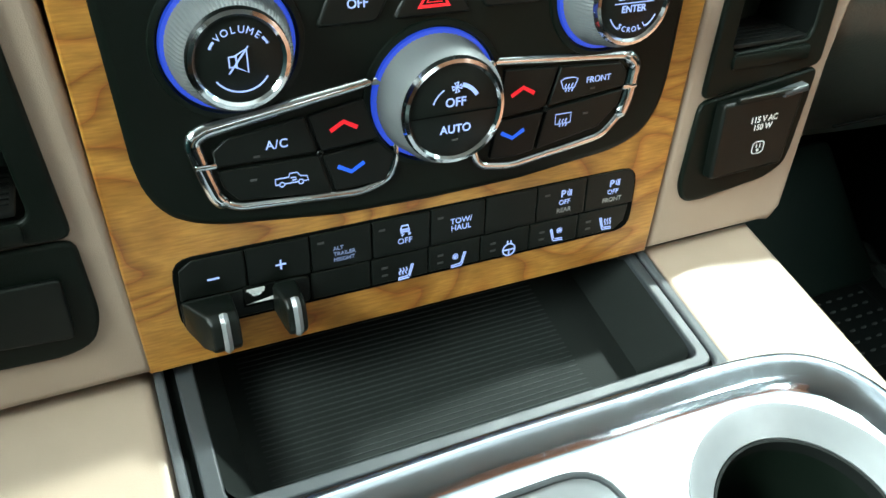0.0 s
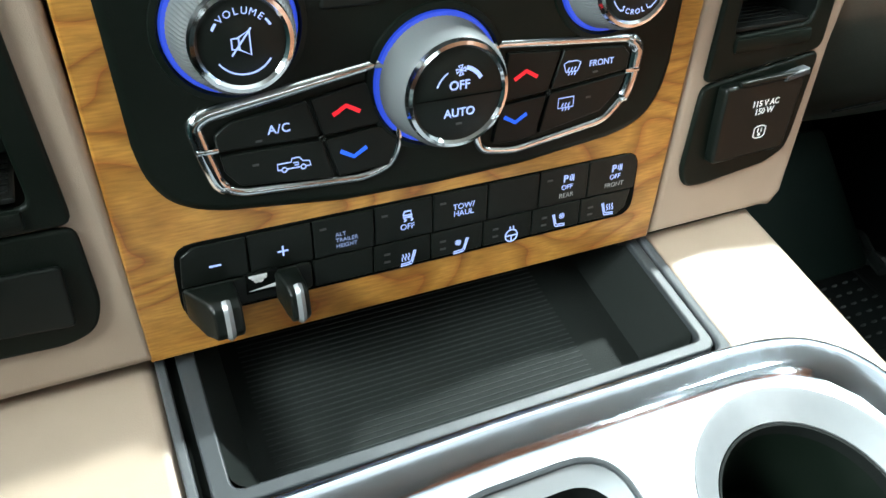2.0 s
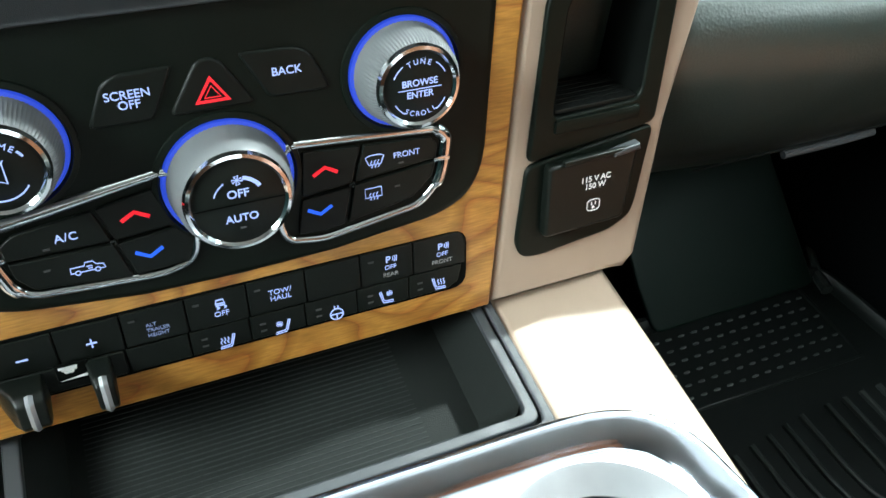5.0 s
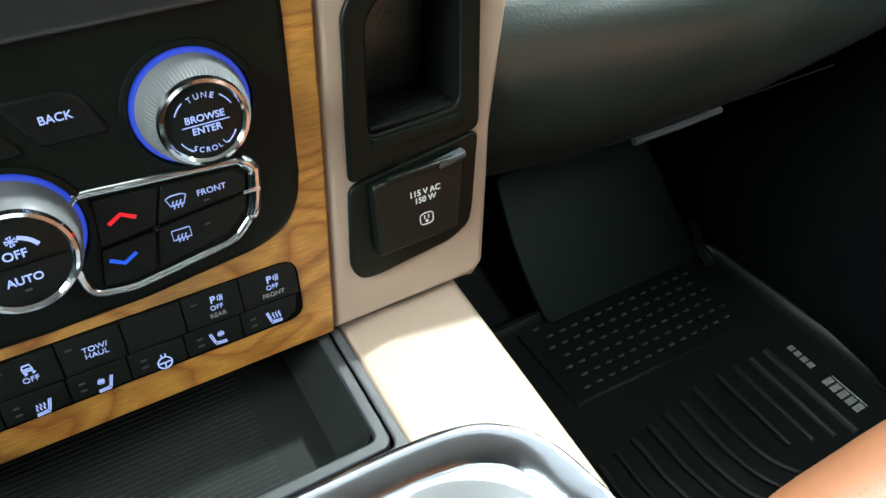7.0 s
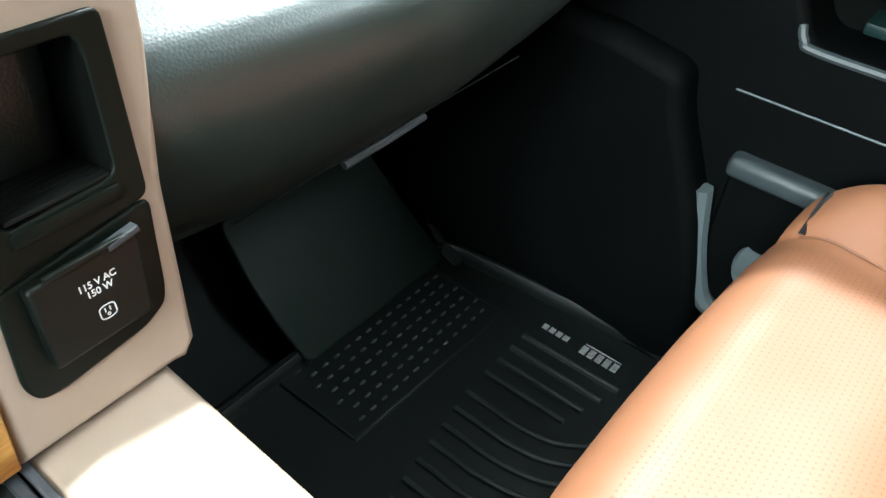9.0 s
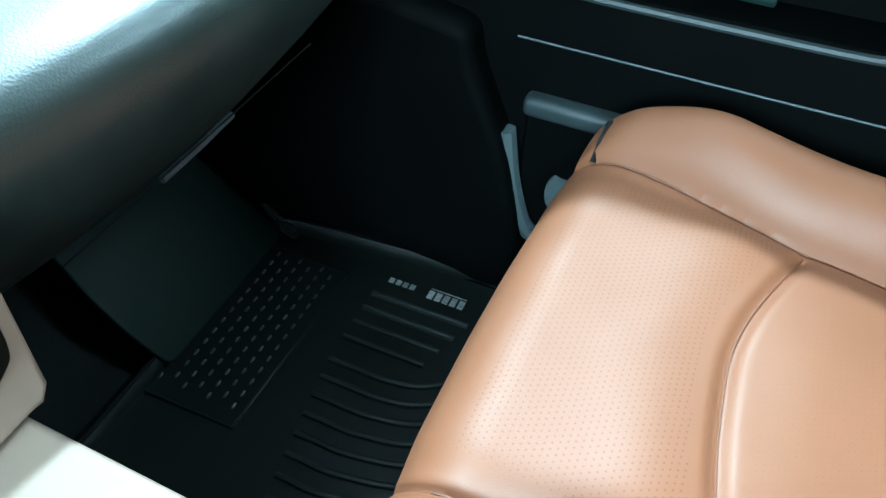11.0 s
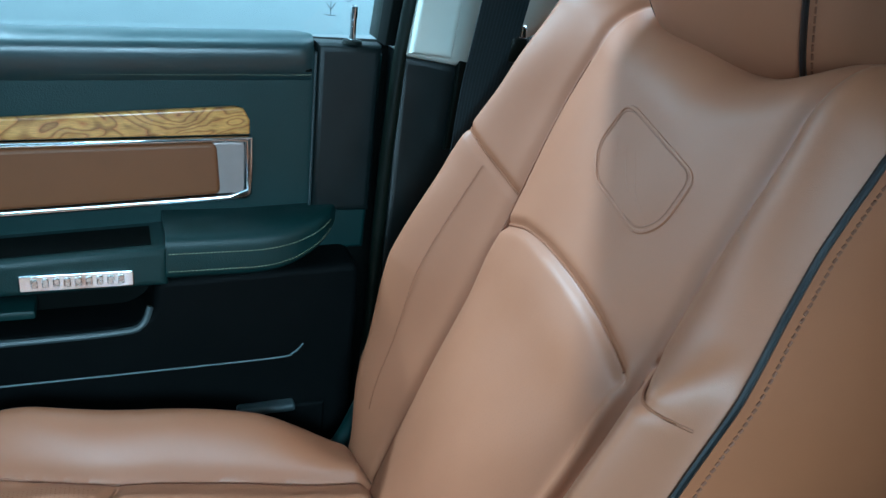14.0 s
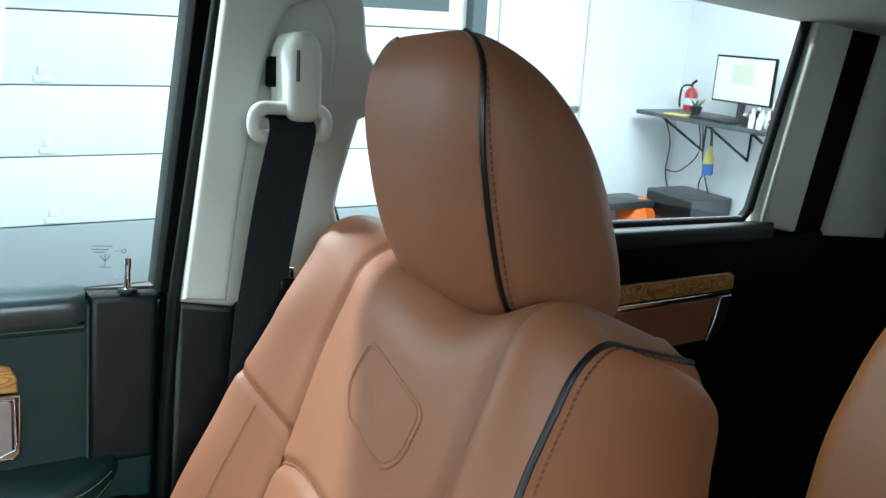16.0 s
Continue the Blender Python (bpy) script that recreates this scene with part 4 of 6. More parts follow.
lid = thing("console_lid", "dark stitched leather console armrest lid", "armrest", pose(0, 0, 0))
part("pad", box_bm(-0.205, 0.208, -0.90, -0.428, 0.562, 0.625, 0.026, 5), "dash", lid)
part("lid_base", box_bm(-0.200, 0.202, -0.90, -0.425, 0.22, 0.560, 0.010, 2), "door_low", lid)
part("stitch_line", tube(rounded([(-0.178, -0.86), (0.182, -0.86), (0.182, -0.455), (-0.178, -0.455)], 0.03, 6) and [(x, y, 0.6255) for x, y in rounded([(-0.178, -0.86), (0.182, -0.86), (0.182, -0.455), (-0.178, -0.455)], 0.03, 6)], 0.0009, True, 6), "piping", lid)


# ---------------------------------------------------------------- dash, floor, shell of the cabin
def dash_profile():
    pts = [(0.46, 0.775), (0.25, 0.756), (0.12, 0.739), (0.05, 0.729), (0.020, 0.721), (0.000, 0.710), (-0.009, 0.692), (-0.008, 0.668), (0.002, 0.640), (0.020, 0.606), (0.042, 0.575), (0.064, 0.551), (0.074, 0.540)]
    out = [(p.x, p.y) for p in spline([(a, b, 0) for a, b in pts], 5)]
    return out + [(0.078, 0.532), (0.10, 0.528), (0.18, 0.500), (0.46, 0.455)]


dash = thing("dashboard", "dark green-black grained dashboard with a glove box", "dashboard", kind="structure")
prof = dash_profile()
for nm, x0, x1 in (("passenger_side", 0.246, 0.86), ("driver_side", -0.86, -0.246)):
    n = 24
    part(nm, sweep(prof, [lambda a, b, x=x0 + (x1 - x0) * i / n, k=abs(i / n - (0 if x0 > 0 else 1)): (x, a + 0.05 * k ** 3 + 0.032 * max(0.0, 1 - k / 0.5) ** 2, b) for i in range(n + 1)]), "dash", dash)
part("dash_top", box_bm(-0.236, 0.236, 0.050, 0.46, 0.60, 0.90, 0.02, 3), "dash", dash)
part("lower_edge", tube([(0.445, 0.074, 0.537), (0.50, 0.074, 0.537), (0.545, 0.076, 0.537)], 0.0035, False, 8), "grey_rim", dash)
part("glove_seam", tube([(0.30, 0.0245, 0.5925), (0.60, 0.0245, 0.5925)], 0.0008, False, 6), "recess", dash)

floor = part("floor", box_bm(-0.86, 0.86, -2.3, 0.22, 0.10, 0.172, 0), "carpet", None, "black carpeted cabin floor", kind="structure")
tagged(floor, category="floor")
fw = part("firewall", slab([[(0.215, 0.168), (0.30, 0.215), (0.50, 0.42), (0.50, 0.9), (0.55, 0.9), (0.55, 0.10), (0.215, 0.10)]], -0.86, 0.86, 0.001), "carpet", None, "black carpeted toe board", Matrix(((0, 0, 1, 0), (1, 0, 0, 0), (0, 1, 0, 0), (0, 0, 0, 1))), "structure")
tagged(fw, category="wall")

kick = thing("kick_panel", "black plastic kick panel below the dashboard end", "trim panel", kind="structure")
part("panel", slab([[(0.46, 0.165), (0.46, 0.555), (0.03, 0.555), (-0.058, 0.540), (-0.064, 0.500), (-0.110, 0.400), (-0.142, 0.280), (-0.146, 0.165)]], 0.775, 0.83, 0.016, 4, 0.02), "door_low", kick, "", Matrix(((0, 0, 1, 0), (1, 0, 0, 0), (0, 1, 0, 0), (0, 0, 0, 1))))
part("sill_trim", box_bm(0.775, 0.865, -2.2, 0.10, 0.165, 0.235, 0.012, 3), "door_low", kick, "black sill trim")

# floor mat
fm = thing("floor_mat", "black moulded rubber floor mat with ribs and raised studs", "floor mat")
mat_out = [(0.300, 0.19), (0.335, -0.32), (0.770, -0.32), (0.785, -0.10), (0.770, 0.10), (0.760, 0.195)]
part("base", slab([mat_out], 0.172, 0.182, 0.003, 3, 0.03), "mat", fm)
part("raised_edge", tube([(x, y, 0.187) for x, y in rounded(mat_out, 0.03)], 0.009, True, 10, 1.6), "mat", fm)
kx = Matrix(((1, 0, 0, 0), (0, math.cos(0.75), -math.sin(0.75), 0.180), (0, math.sin(0.75), math.cos(0.75), 0.184), (0, 0, 0, 1)))
part("toe_flap", slab([[(0.488, 0.0), (0.738, 0.0), (0.722, 0.190), (0.490, 0.190), (0.482, 0.110), (0.482, 0.060)]], 0.004, 0.010, 0.003, 3, 0.014), "flap", fm, "smooth toe flap", kx)
part("flap_edge", tube([(0.496, 0.182, 0.187), (0.735, 0.182, 0.187)], 0.0028, False, 8), "mat", fm)
part("side_ridge", tube(spline([(0.742, 0.328, 0.253), (0.782, 0.297, 0.222), (0.8, 0.266, 0.191), (0.758, 0.198, 0.193), (0.744, 0.157, 0.193)], 5), 0.008, False, 8), "mat_rib", fm)
part("side_ridge", tube(spline([(0.796, 0.206, 0.2), (0.791, 0.182, 0.2), (0.784, 0.149, 0.2)], 5), 0.006, False, 8), "mat_rib", fm)
stud = lathe([(0.0048, 0.0), (0.0036, 0.0022), (0.0, 0.0028)], 10)
bmesh.ops.scale(stud, vec=(1.0, 0.36, 1.0), verts=stud.verts[:])
stud_me = None
for r in range(7):
    for c in range(13):
        x, y = 0.478 + c * 0.0185 + (0.009 if r % 2 else 0), 0.083 + r * 0.0165
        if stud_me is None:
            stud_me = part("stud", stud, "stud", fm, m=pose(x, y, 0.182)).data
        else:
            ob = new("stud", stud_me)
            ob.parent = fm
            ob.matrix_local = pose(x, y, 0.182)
part("stud_border", tube([(x, y, 0.183) for x, y in [(0.452, 0.195), (0.452, 0.068), (0.715, 0.062), (0.720, 0.196)]], 0.0026, False, 8), "mat", fm)
for k in range(13):
    d = k * 0.0265
    if k < 4:
        pts = [(0.700 - d, -0.112 + 0.008 * k, 0), (0.700 - d, -0.04, 0), (0.700 - d, 0.020, 0)]
    else:
        r = 0.118 + (k - 4) * 0.0265
        pts = [(0.700 - r, 0.035 - 0.004 * k, 0), (0.700 - r, -0.02, 0)] + [(0.700 - r * math.cos(radians(q)), -0.060 - 0.85 * r * math.sin(radians(q)), 0) for q in (0, 22, 45, 68, 90)]
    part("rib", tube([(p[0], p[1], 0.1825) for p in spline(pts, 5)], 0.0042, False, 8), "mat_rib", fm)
# maker's mark: plain white bars
for k in range(5):
    part("mark_bar", slab([rect(0.7225, 0.7365, -0.0955 + 0.0106 * k, -0.0955 + 0.0106 * k + 0.0074)], 0.1822, 0.1832, 0.0002), "worn_print", fm, "worn white moulded mark")
part("mark_bar", slab([rect(0.7395, 0.7410, -0.0955, -0.0462)], 0.1822, 0.1832, 0.0002), "worn_print", fm)
for k in range(4):
    part("mark_bar", slab([rect(0.7270, 0.7355, -0.026 + 0.0098 * k, -0.026 + 0.0098 * k + 0.0070)], 0.1822, 0.1832, 0.0002), "worn_print", fm)

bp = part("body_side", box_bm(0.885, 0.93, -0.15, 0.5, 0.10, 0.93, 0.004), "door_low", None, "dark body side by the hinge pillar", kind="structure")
tagged(bp, category="wall")
# roof, driver's side and rear of the cab, out of sight
ceil = part("ceiling", box_bm(-0.90, 0.90, -2.5, -0.20, 1.46, 1.50, 0.01), "roof_lining", None, "light grey roof lining", kind="structure")
tagged(ceil, category="ceiling")
wd = part("wall_west", box_bm(-0.93, -0.86, -2.5, 0.5, 0.10, 0.98, 0.01), "door_vinyl", None, "dark inner face of the driver doors", kind="structure")
tagged(wd, category="wall")
for y0, y1 in ((-2.5, -2.02), (-1.14, -0.98)):
    wb = part("wall_west_rear", box_bm(-0.93, -0.86, y0, y1, 0.982, 1.458, 0.004), "roof_lining", None, "light pillar trim beside the rear driver-side window", kind="structure")
    tagged(wb, category="wall")
wr = part("wall_south", slab([rect(-0.855, 0.855, 0.10, 1.455), rounded(rect(-0.70, 0.70, 0.98, 1.37), 0.06)], -0.05, 0.05, 0.004), "door_low", None, "dark rear cab wall with a window opening", Matrix(((1, 0, 0, 0), (0, 0, -1, -2.51), (0, 1, 0, 0), (0, 0, 0, 1))), "structure")
tagged(wr, category="wall")


# ---------------------------------------------------------------- seats
def gauss(d, w):
    return math.exp(-(d / w) ** 2)


def sstep(a, b, x):
    t = min(1, max(0, (x - a) / (b - a)))
    return t * t * (3 - 2 * t)


def cush_seam(y):
    """Half width of the cushion's centre panel at a depth."""
    return 0.188 - 0.018 * sstep(-0.22, -0.42, y) - 0.006 * sstep(-0.45, -0.72, y)


def cross_seam(dx):
    return -0.376 - 0.75 * dx * dx - 0.024 * sstep(0.0, 0.175, dx) - 0.006 * sstep(0.10, 0.175, -dx)


SEAT = pose(0.484, 0, 0)


def skew(x, y):
    """The cushion leads slightly outwards towards its front."""
    return x - 0.006 + 0.07 * (y + 0.45)


def cush_z(dx, y):
    """Height of the cushion's upper side at dx from its middle line."""
    w = cush_seam(y)
    a = abs(dx)
    z = 0.492 + 0.012 * (1 - (a / w) ** 2 if a < w else 0)
    z -= 0.030 * sstep(-0.42, -0.72, y) + 0.05 * sstep(-0.695, -0.745, y)
    z += 0.018 * sstep(-0.45, -0.28, y) * min(1.0, a / w) ** 2
    rise = 0.047 * sstep(-0.18, -0.34, y) * (1 - 0.78 * sstep(-0.56 if dx > 0 else -0.50, -0.77, y)) + 0.006
    if a > w:
        s = (a - w) / (0.272 - w)
        z += rise * math.sin(min(1.0, s / 0.52) * math.pi / 2) ** 0.85 - 0.058 * sstep(0.50, 1.0, s) ** 1.7
        if dx > 0:
            z -= 0.030 * sstep(-0.58, -0.74, y) * sstep(0.0, 0.5, s)
    z -= 0.007 * gauss(a - w, 0.005) + 0.005 * gauss(a - w + 0.014, 0.020)
    fade = 1 - sstep(w - 0.022, w + 0.002, a)
    z -= 0.0065 * gauss(y - cross_seam(dx), 0.007) * fade
    z += fade * (0.006 * gauss(y - cross_seam(dx) - 0.045, 0.04) + 0.003 * gauss(y - cross_seam(dx) + 0.04, 0.04))
    z += 0.0009 * math.sin(29 * dx + 1.3) * math.sin(23 * y + 0.4) + 0.0004 * math.sin(71 * dx + 40 * y)
    q = min(1.0, max(0.0, (y + 0.243 + 0.03 * dx + 0.016 * (dx / 0.276) ** 2) / 0.055))
    z -= 0.052 * (1 - math.sqrt(max(0.0, 1 - q * q)))
    return z


def make_seat():
    seat = thing("passenger_seat", "saddle-brown leather bucket seat with black piping and an embossed emblem", "seat", SEAT)
    nu, nv = 230, 240

    def top(u, v):
        dx = (u * 2 - 1)
        dx = 0.276 * (1.08 * dx - 0.08 * dx ** 3)
        yf = -0.189 - 0.03 * dx - 0.016 * (dx / 0.276) ** 2 - 0.012 * abs(dx / 0.276) ** 3
        y = yf + (-0.775 - yf) * v
        z = cush_z(dx, y)
        return (skew(dx, y), y, z)

    def under(u, v):
        x, y, z = top(u, v)
        return (x * 0.97, y - 0.07 * sstep(-0.32, -0.18, y), min(z - 0.02, 0.33))

    part("cushion", shell(top, nu, nv, under), "leather", seat, "padded leather cushion with perforated front")
    part("recliner_cover", tube(spline([(0.262, -0.690, 0.395), (0.270, -0.716, 0.425), (0.272, -0.745, 0.490), (0.266, -0.765, 0.540)], 5), 0.013, False, 10), "door_vinyl", seat, "dark plastic recliner cover")
    part("seat_base", box_bm(-0.235, 0.235, -0.76, -0.25, 0.20, 0.345, 0.02, 3), "door_low", seat, "black plastic seat base")
    # seams and piping on the cushion
    for s in (-1, 1):
        pts = [(skew(s * cush_seam(y), y), y, cush_z(s * cush_seam(y), y) + 0.0012) for y in [-0.222 - 0.01 * i for i in range(51)]]
        part("seam", tube(pts, 0.0012, False, 6), "seam", seat)
        pts = [(skew(s * 0.268, y), y, cush_z(s * 0.268, y) + 0.004) for y in [-0.236 - 0.02 * i for i in range(26)]]
        pts = [(skew(s * 0.190, -0.22), -0.222, cush_z(0.190, -0.222)), (skew(s * 0.225, -0.22), -0.225, cush_z(0.225, -0.225) + 0.001), (skew(s * 0.254, -0.22), -0.231, cush_z(0.254, -0.231) + 0.002)] + pts
        part("piping", tube(spline(pts, 2), 0.0036, False, 8), "piping", seat)
    pts = [(skew(dx, cross_seam(dx)), cross_seam(dx), cush_z(dx, cross_seam(dx)) + 0.0012) for dx in [-0.158 + 0.005 * i for i in range(64)]]
    part("cross_seam", tube(pts, 0.0012, False, 6), "seam", seat)
    # perforations of the centre panel
    bm = bmesh.new()
    for i in range(60):
        for j in range(102):
            dx, y = -0.155 + 0.0052 * i + (0.0026 if j % 2 else 0), -0.225 - 0.0046 * j
            if abs(dx) < cush_seam(y) - 0.02 and abs(y - cross_seam(dx)) > 0.02:
                z = cush_z(dx, y) + 0.0003
                slope = (cush_z(dx, y - 0.002) - cush_z(dx, y + 0.002)) / -0.004
                pr = 0.0009 if y > cross_seam(dx) else 0.0004
                vs = [bm.verts.new((skew(dx, y) + pr * math.cos(a), y + pr * math.sin(a), z + slope * pr * math.sin(a))) for a in (0, 1.257, 2.513, 3.770, 5.027)]
                bm.faces.new(vs)
    part("perforated_leather", bm, "seam", seat, "pin-hole perforations", kind="stuff")

    # backrest in its own leaning frame: x right, y up along it, z out of its front
    LEAN = Matrix.Translation((0, -0.7206, 0.4576)) @ pose(0, 0, 0, 0, 0, -2.6) @ Matrix(((-1, 0, 0, 0), (0, -0.327, 0.945, 0), (0, 0.945, 0.327, 0), (0, 0, 0, 1)))
    H, RT = 0.6875, 0.068
    KV = (-0.03, 0.12, 0.26, 0.40, 0.52, 0.64)

    def knots(v, vals):
        for i in range(5):
            if v <= KV[i + 1] or i == 4:
                f = min(1.0, max(0.0, (v - KV[i]) / (KV[i + 1] - KV[i])))
                f = 0.5 * f + 0.5 * f * f * (3 - 2 * f)
                return vals[i] + (vals[i + 1] - vals[i]) * f

    def half_w(v):
        return knots(v, (0.247, 0.262, 0.270, 0.264, 0.241, 0.234))

    def seam_w(v, near=False):
        """Half width of the centre panel; towards the driver it widens into a soft valley under the shoulder."""
        return 0.146 + 0.01 * sstep(0.35, 0.0, v) + (0.022 * sstep(0.12, 0.34, v) + 0.008 * sstep(0.40, 0.58, v) if near else -0.024 * sstep(0.50, 0.66, v))

    def lumbar(dx):
        return 0.388 - 1.15 * dx * dx - 0.10 * max(0, abs(dx) - 0.09) - 0.05 * dx

    def bolster_seam(dx):
        return 0.400 + 0.52 * (-dx - 0.146) if dx < 0 else 0.384 - 0.12 * (dx - 0.146)

    def back_z(dx, v):
        a, w, hw = abs(dx), seam_w(v, dx > 0), half_w(v)
        z = 0.014 * (1 - min(1, a / w) ** 2) + 0.0009 * math.sin(27 * dx + 0.8) * math.sin(21 * v + 0.3) + 0.0004 * math.sin(64 * dx - 45 * v)
        z += 0.020 * gauss(v - 0.16, 0.13) * (1 - min(1, a / w) ** 2)
        if a > w:
            s = (a - w) / max(0.02, hw - w)
            rise = knots(v, (0.017, 0.055, 0.078, 0.061, 0.045, 0.025))
            z += rise * (0.35 * math.sin(min(1.0, s * 1.2) * math.pi / 2) + 0.65 * sstep(0.0, 0.80, s)) - 0.059 * sstep(0.62, 1.0, s) ** 2.0
            z -= 0.006 * gauss(v - bolster_seam(dx), 0.006) * (1 - sstep(0.70, 0.95, s))
            if dx > 0:
                b = sstep(0.362, 0.440, v)
                old = rise * (0.35 * math.sin(min(1.0, s * 1.2) * math.pi / 2) + 0.65 * sstep(0.0, 0.80, s)) - 0.059 * sstep(0.62, 1.0, s) ** 2.0
                z += b * ((rise - 0.059) * s * s + 0.016 * math.sin(math.pi * min(1.0, s)) - old)
        z -= 0.005 * gauss(a - w, 0.007) if dx < 0 else 0.003 * gauss(a - w, 0.007) * (1 - sstep(0.40, 0.46, v)) + 0.003 * gauss(a - w, 0.012) * sstep(0.40, 0.46, v)
        if a < w:
            z -= 0.007 * gauss(v - lumbar(dx), 0.007) * (1 - sstep(0.146, 0.164, a))
            z += 0.003 * gauss(v - lumbar(dx) + 0.04, 0.035)
        if dx > 0:
            z += 0.0045 * gauss(dx - w + 0.011, 0.0065) * (1 - sstep(0.33, 0.385, v))
        return z

    def bpt(u, t):
        """Front of the backrest, rolling over backwards at its top."""
        d = u * 2 - 1
        a = abs(d) * 0.236
        low = 0.030 * (1 - gauss(a - 0.200, 0.085 if a < 0.200 else 0.060)) + 0.024
        low += 0.006 * sstep(0.3, 0.8, d) - 0.014 * sstep(0.3, 0.8, -d) + 0.015 * gauss(d - 0.32, 0.24) - 0.010 * gauss(d - 0.74, 0.16)
        top = H - RT - low
        roll = min(1.0, max(0.0, (t - 0.82) / 0.12)) * radians(96)
        v = -0.03 + (top + 0.03) * min(1.0, t / 0.82)
        hw = half_w(v) - 0.010 * (1 - math.cos(min(roll, 1.57)))
        dx = hw * (1.06 * d - 0.06 * d ** 3)
        z = back_z(dx, v)
        r = RT - 0.010 * (abs(d) ** 3)
        over = max(0.0, t - 0.94) / 0.06
        return Vector((dx, v + r * math.sin(roll) + (0.020 * d ** 4 - 0.012) * over, z - r * (1 - math.cos(roll)) - 0.085 * over))

    def brear(u, t):
        p = bpt(u, t)
        return Vector((p.x * 0.95, p.y - 0.008 - 0.010 * sstep(0.70, 0.88, t), min(-0.305 + 0.085 * sstep(0.40, 0.95, t) + 0.025 * sstep(0.86, 1.0, t), p.z - 0.010)))

    back = part("backrest", shell(bpt, 240, 260, None), "leather", seat, "padded leather backrest with raised bolsters", LEAN)
    for s in (0, 1):
        bm = bmesh.new()
        rows = []
        for j in range(61):
            p, q = bpt(s, j / 60), brear(s, j / 60)
            o = Vector((0.020 if s else -0.020, 0.016 * sstep(0.60, 0.80, j / 60) * (1 - sstep(0.84, 1.0, j / 60)), 0))
            full = (1.1 - 0.35 * sstep(0.85, 1.0, j / 60)) * min(1.0, (q - p).length / 0.14) ** 2
            row = []
            for k in range(9):
                f = k / 8
                row.append(bm.verts.new(p.lerp(q, f) + o * math.sin(f * math.pi) * full))
            rows.append(row)
        for a, b in zip(rows, rows[1:]):
            for k in range(8):
                bm.faces.new((a[k], a[k + 1], b[k + 1], b[k]))
        part("side_panel", bm, "leather_dark", back)
        pts = [bpt(s, j / 60) + Vector((0, 0, 0.001)) for j in range(2, 61)]
        part("piping", tube(pts, 0.0031, False, 8, 1.0, (1, 0, 0)), "piping", back, "black piping")
        sgn = 1 if s else -1
        for j in range(7, 127) if s else ():
            p = bpt(s, j / 128).lerp(brear(s, j / 128), 0.043) + Vector((sgn * 0.0032, 0, 0))
            q = bpt(s, (j + 0.68) / 128).lerp(brear(s, (j + 0.68) / 128), 0.047) + Vector((sgn * 0.0034, 0, 0))
            part("stitch", tube([p, q], 0.0014, False, 5), "thread", back)
    bm = bmesh.new()
    rows = [[bm.verts.new(bpt(i / 60, 1).lerp(brear(i / 60, 1), k / 6) + Vector((0, 0.014 * math.sin(k / 6 * math.pi) * (1 - (i / 30 - 1) ** 4), 0))) for k in range(7)] for i in range(61)]
    for a, b in zip(rows, rows[1:]):
        for k in range(6):
            bm.faces.new((a[k], a[k + 1], b[k + 1], b[k]))
    part("top_panel", bm, "leather", back)
    part("rear_panel", shell(brear, 12, 12), "door_low", back, "black rear shell")
    for s in (-1, 1):
        pts = [(s * seam_w(v, s > 0), v, back_z(s * seam_w(v, s > 0), v) + (0.0012 if s < 0 else 0.0005)) for v in [0.01 * i for i in range(1, 58 if s < 0 else 37)]]
        part("seam", tube(pts, 0.0014, False, 6), "seam", back)
        pts = [(s * a, bolster_seam(s * a), back_z(s * a, bolster_seam(s * a)) + (0.0012 if s < 0 else 0.0022)) for a in [(0.148 if s < 0 else 0.172) + 0.005 * i for i in range(20 if s < 0 else 18)]]
        part("seam", tube(pts, 0.0014, False, 6), "seam", back)
    def outer_stitch(v):
        f = 0.42 - 0.06 * sstep(0.30, 0.47, v)
        return -(seam_w(v) + (half_w(v) - seam_w(v)) * f)

    for k in range(62):
        v = 0.06 + 0.0060 * k
        if v + 0.004 < bolster_seam(outer_stitch(v)) - 0.006:
            part("stitch", tube([(outer_stitch(q), q, back_z(outer_stitch(q), q) + 0.0004) for q in (v, v + 0.004)], 0.0008, False, 4), "seam", back)
    pts = [(dx, lumbar(dx), back_z(dx, lumbar(dx)) + 0.0012) for dx in [-0.144 + 0.009 * i for i in range(33)]]
    part("seam", tube(pts, 0.0014, False, 6), "seam", back)
    bm = bmesh.new()
    for i in range(54):
        for j in range(80):
            dx, v = -0.140 + 0.0052 * i + (0.0026 if j % 2 else 0), 0.02 + 0.0046 * j
            if abs(dx) < seam_w(v) - 0.016 and v < lumbar(dx) - 0.016:
                z, k = back_z(dx, v) + 0.0003, (back_z(dx, v + 0.002) - back_z(dx, v - 0.002)) / 0.004
                bm.faces.new([bm.verts.new((dx + 0.0004 * math.cos(q), v + 0.0004 * math.sin(q), z + k * 0.0004 * math.sin(q))) for q in (0, 1.257, 2.513, 3.770, 5.027)])
    part("perforated_leather", bm, "seam", back, "pin-hole perforations", kind="stuff")
    # embossed emblem, a plain shield
    em = rounded([(x + 0.0375, 0.496 + (y - 0.486) * 0.94 + 0.006) for x, y in [(-0.052, 0.533), (-0.035, 0.536), (0.078, 0.508), (0.070, 0.456), (0.048, 0.436), (-0.042, 0.456), (-0.064, 0.488)]], 0.014, 6)
    mid_e = (sum(x for x, y in em) / len(em), sum(y for x, y in em) / len(em))
    part("emblem", tube([(x, y, back_z(x, y) + 0.0005) for x, y in em], 0.0019, True, 8, 0.7), "leather", back, "embossed shield outline")
    inner = [(mid_e[0] + (x - mid_e[0]) * 0.93, mid_e[1] + (y - mid_e[1]) * 0.93) for x, y in em]
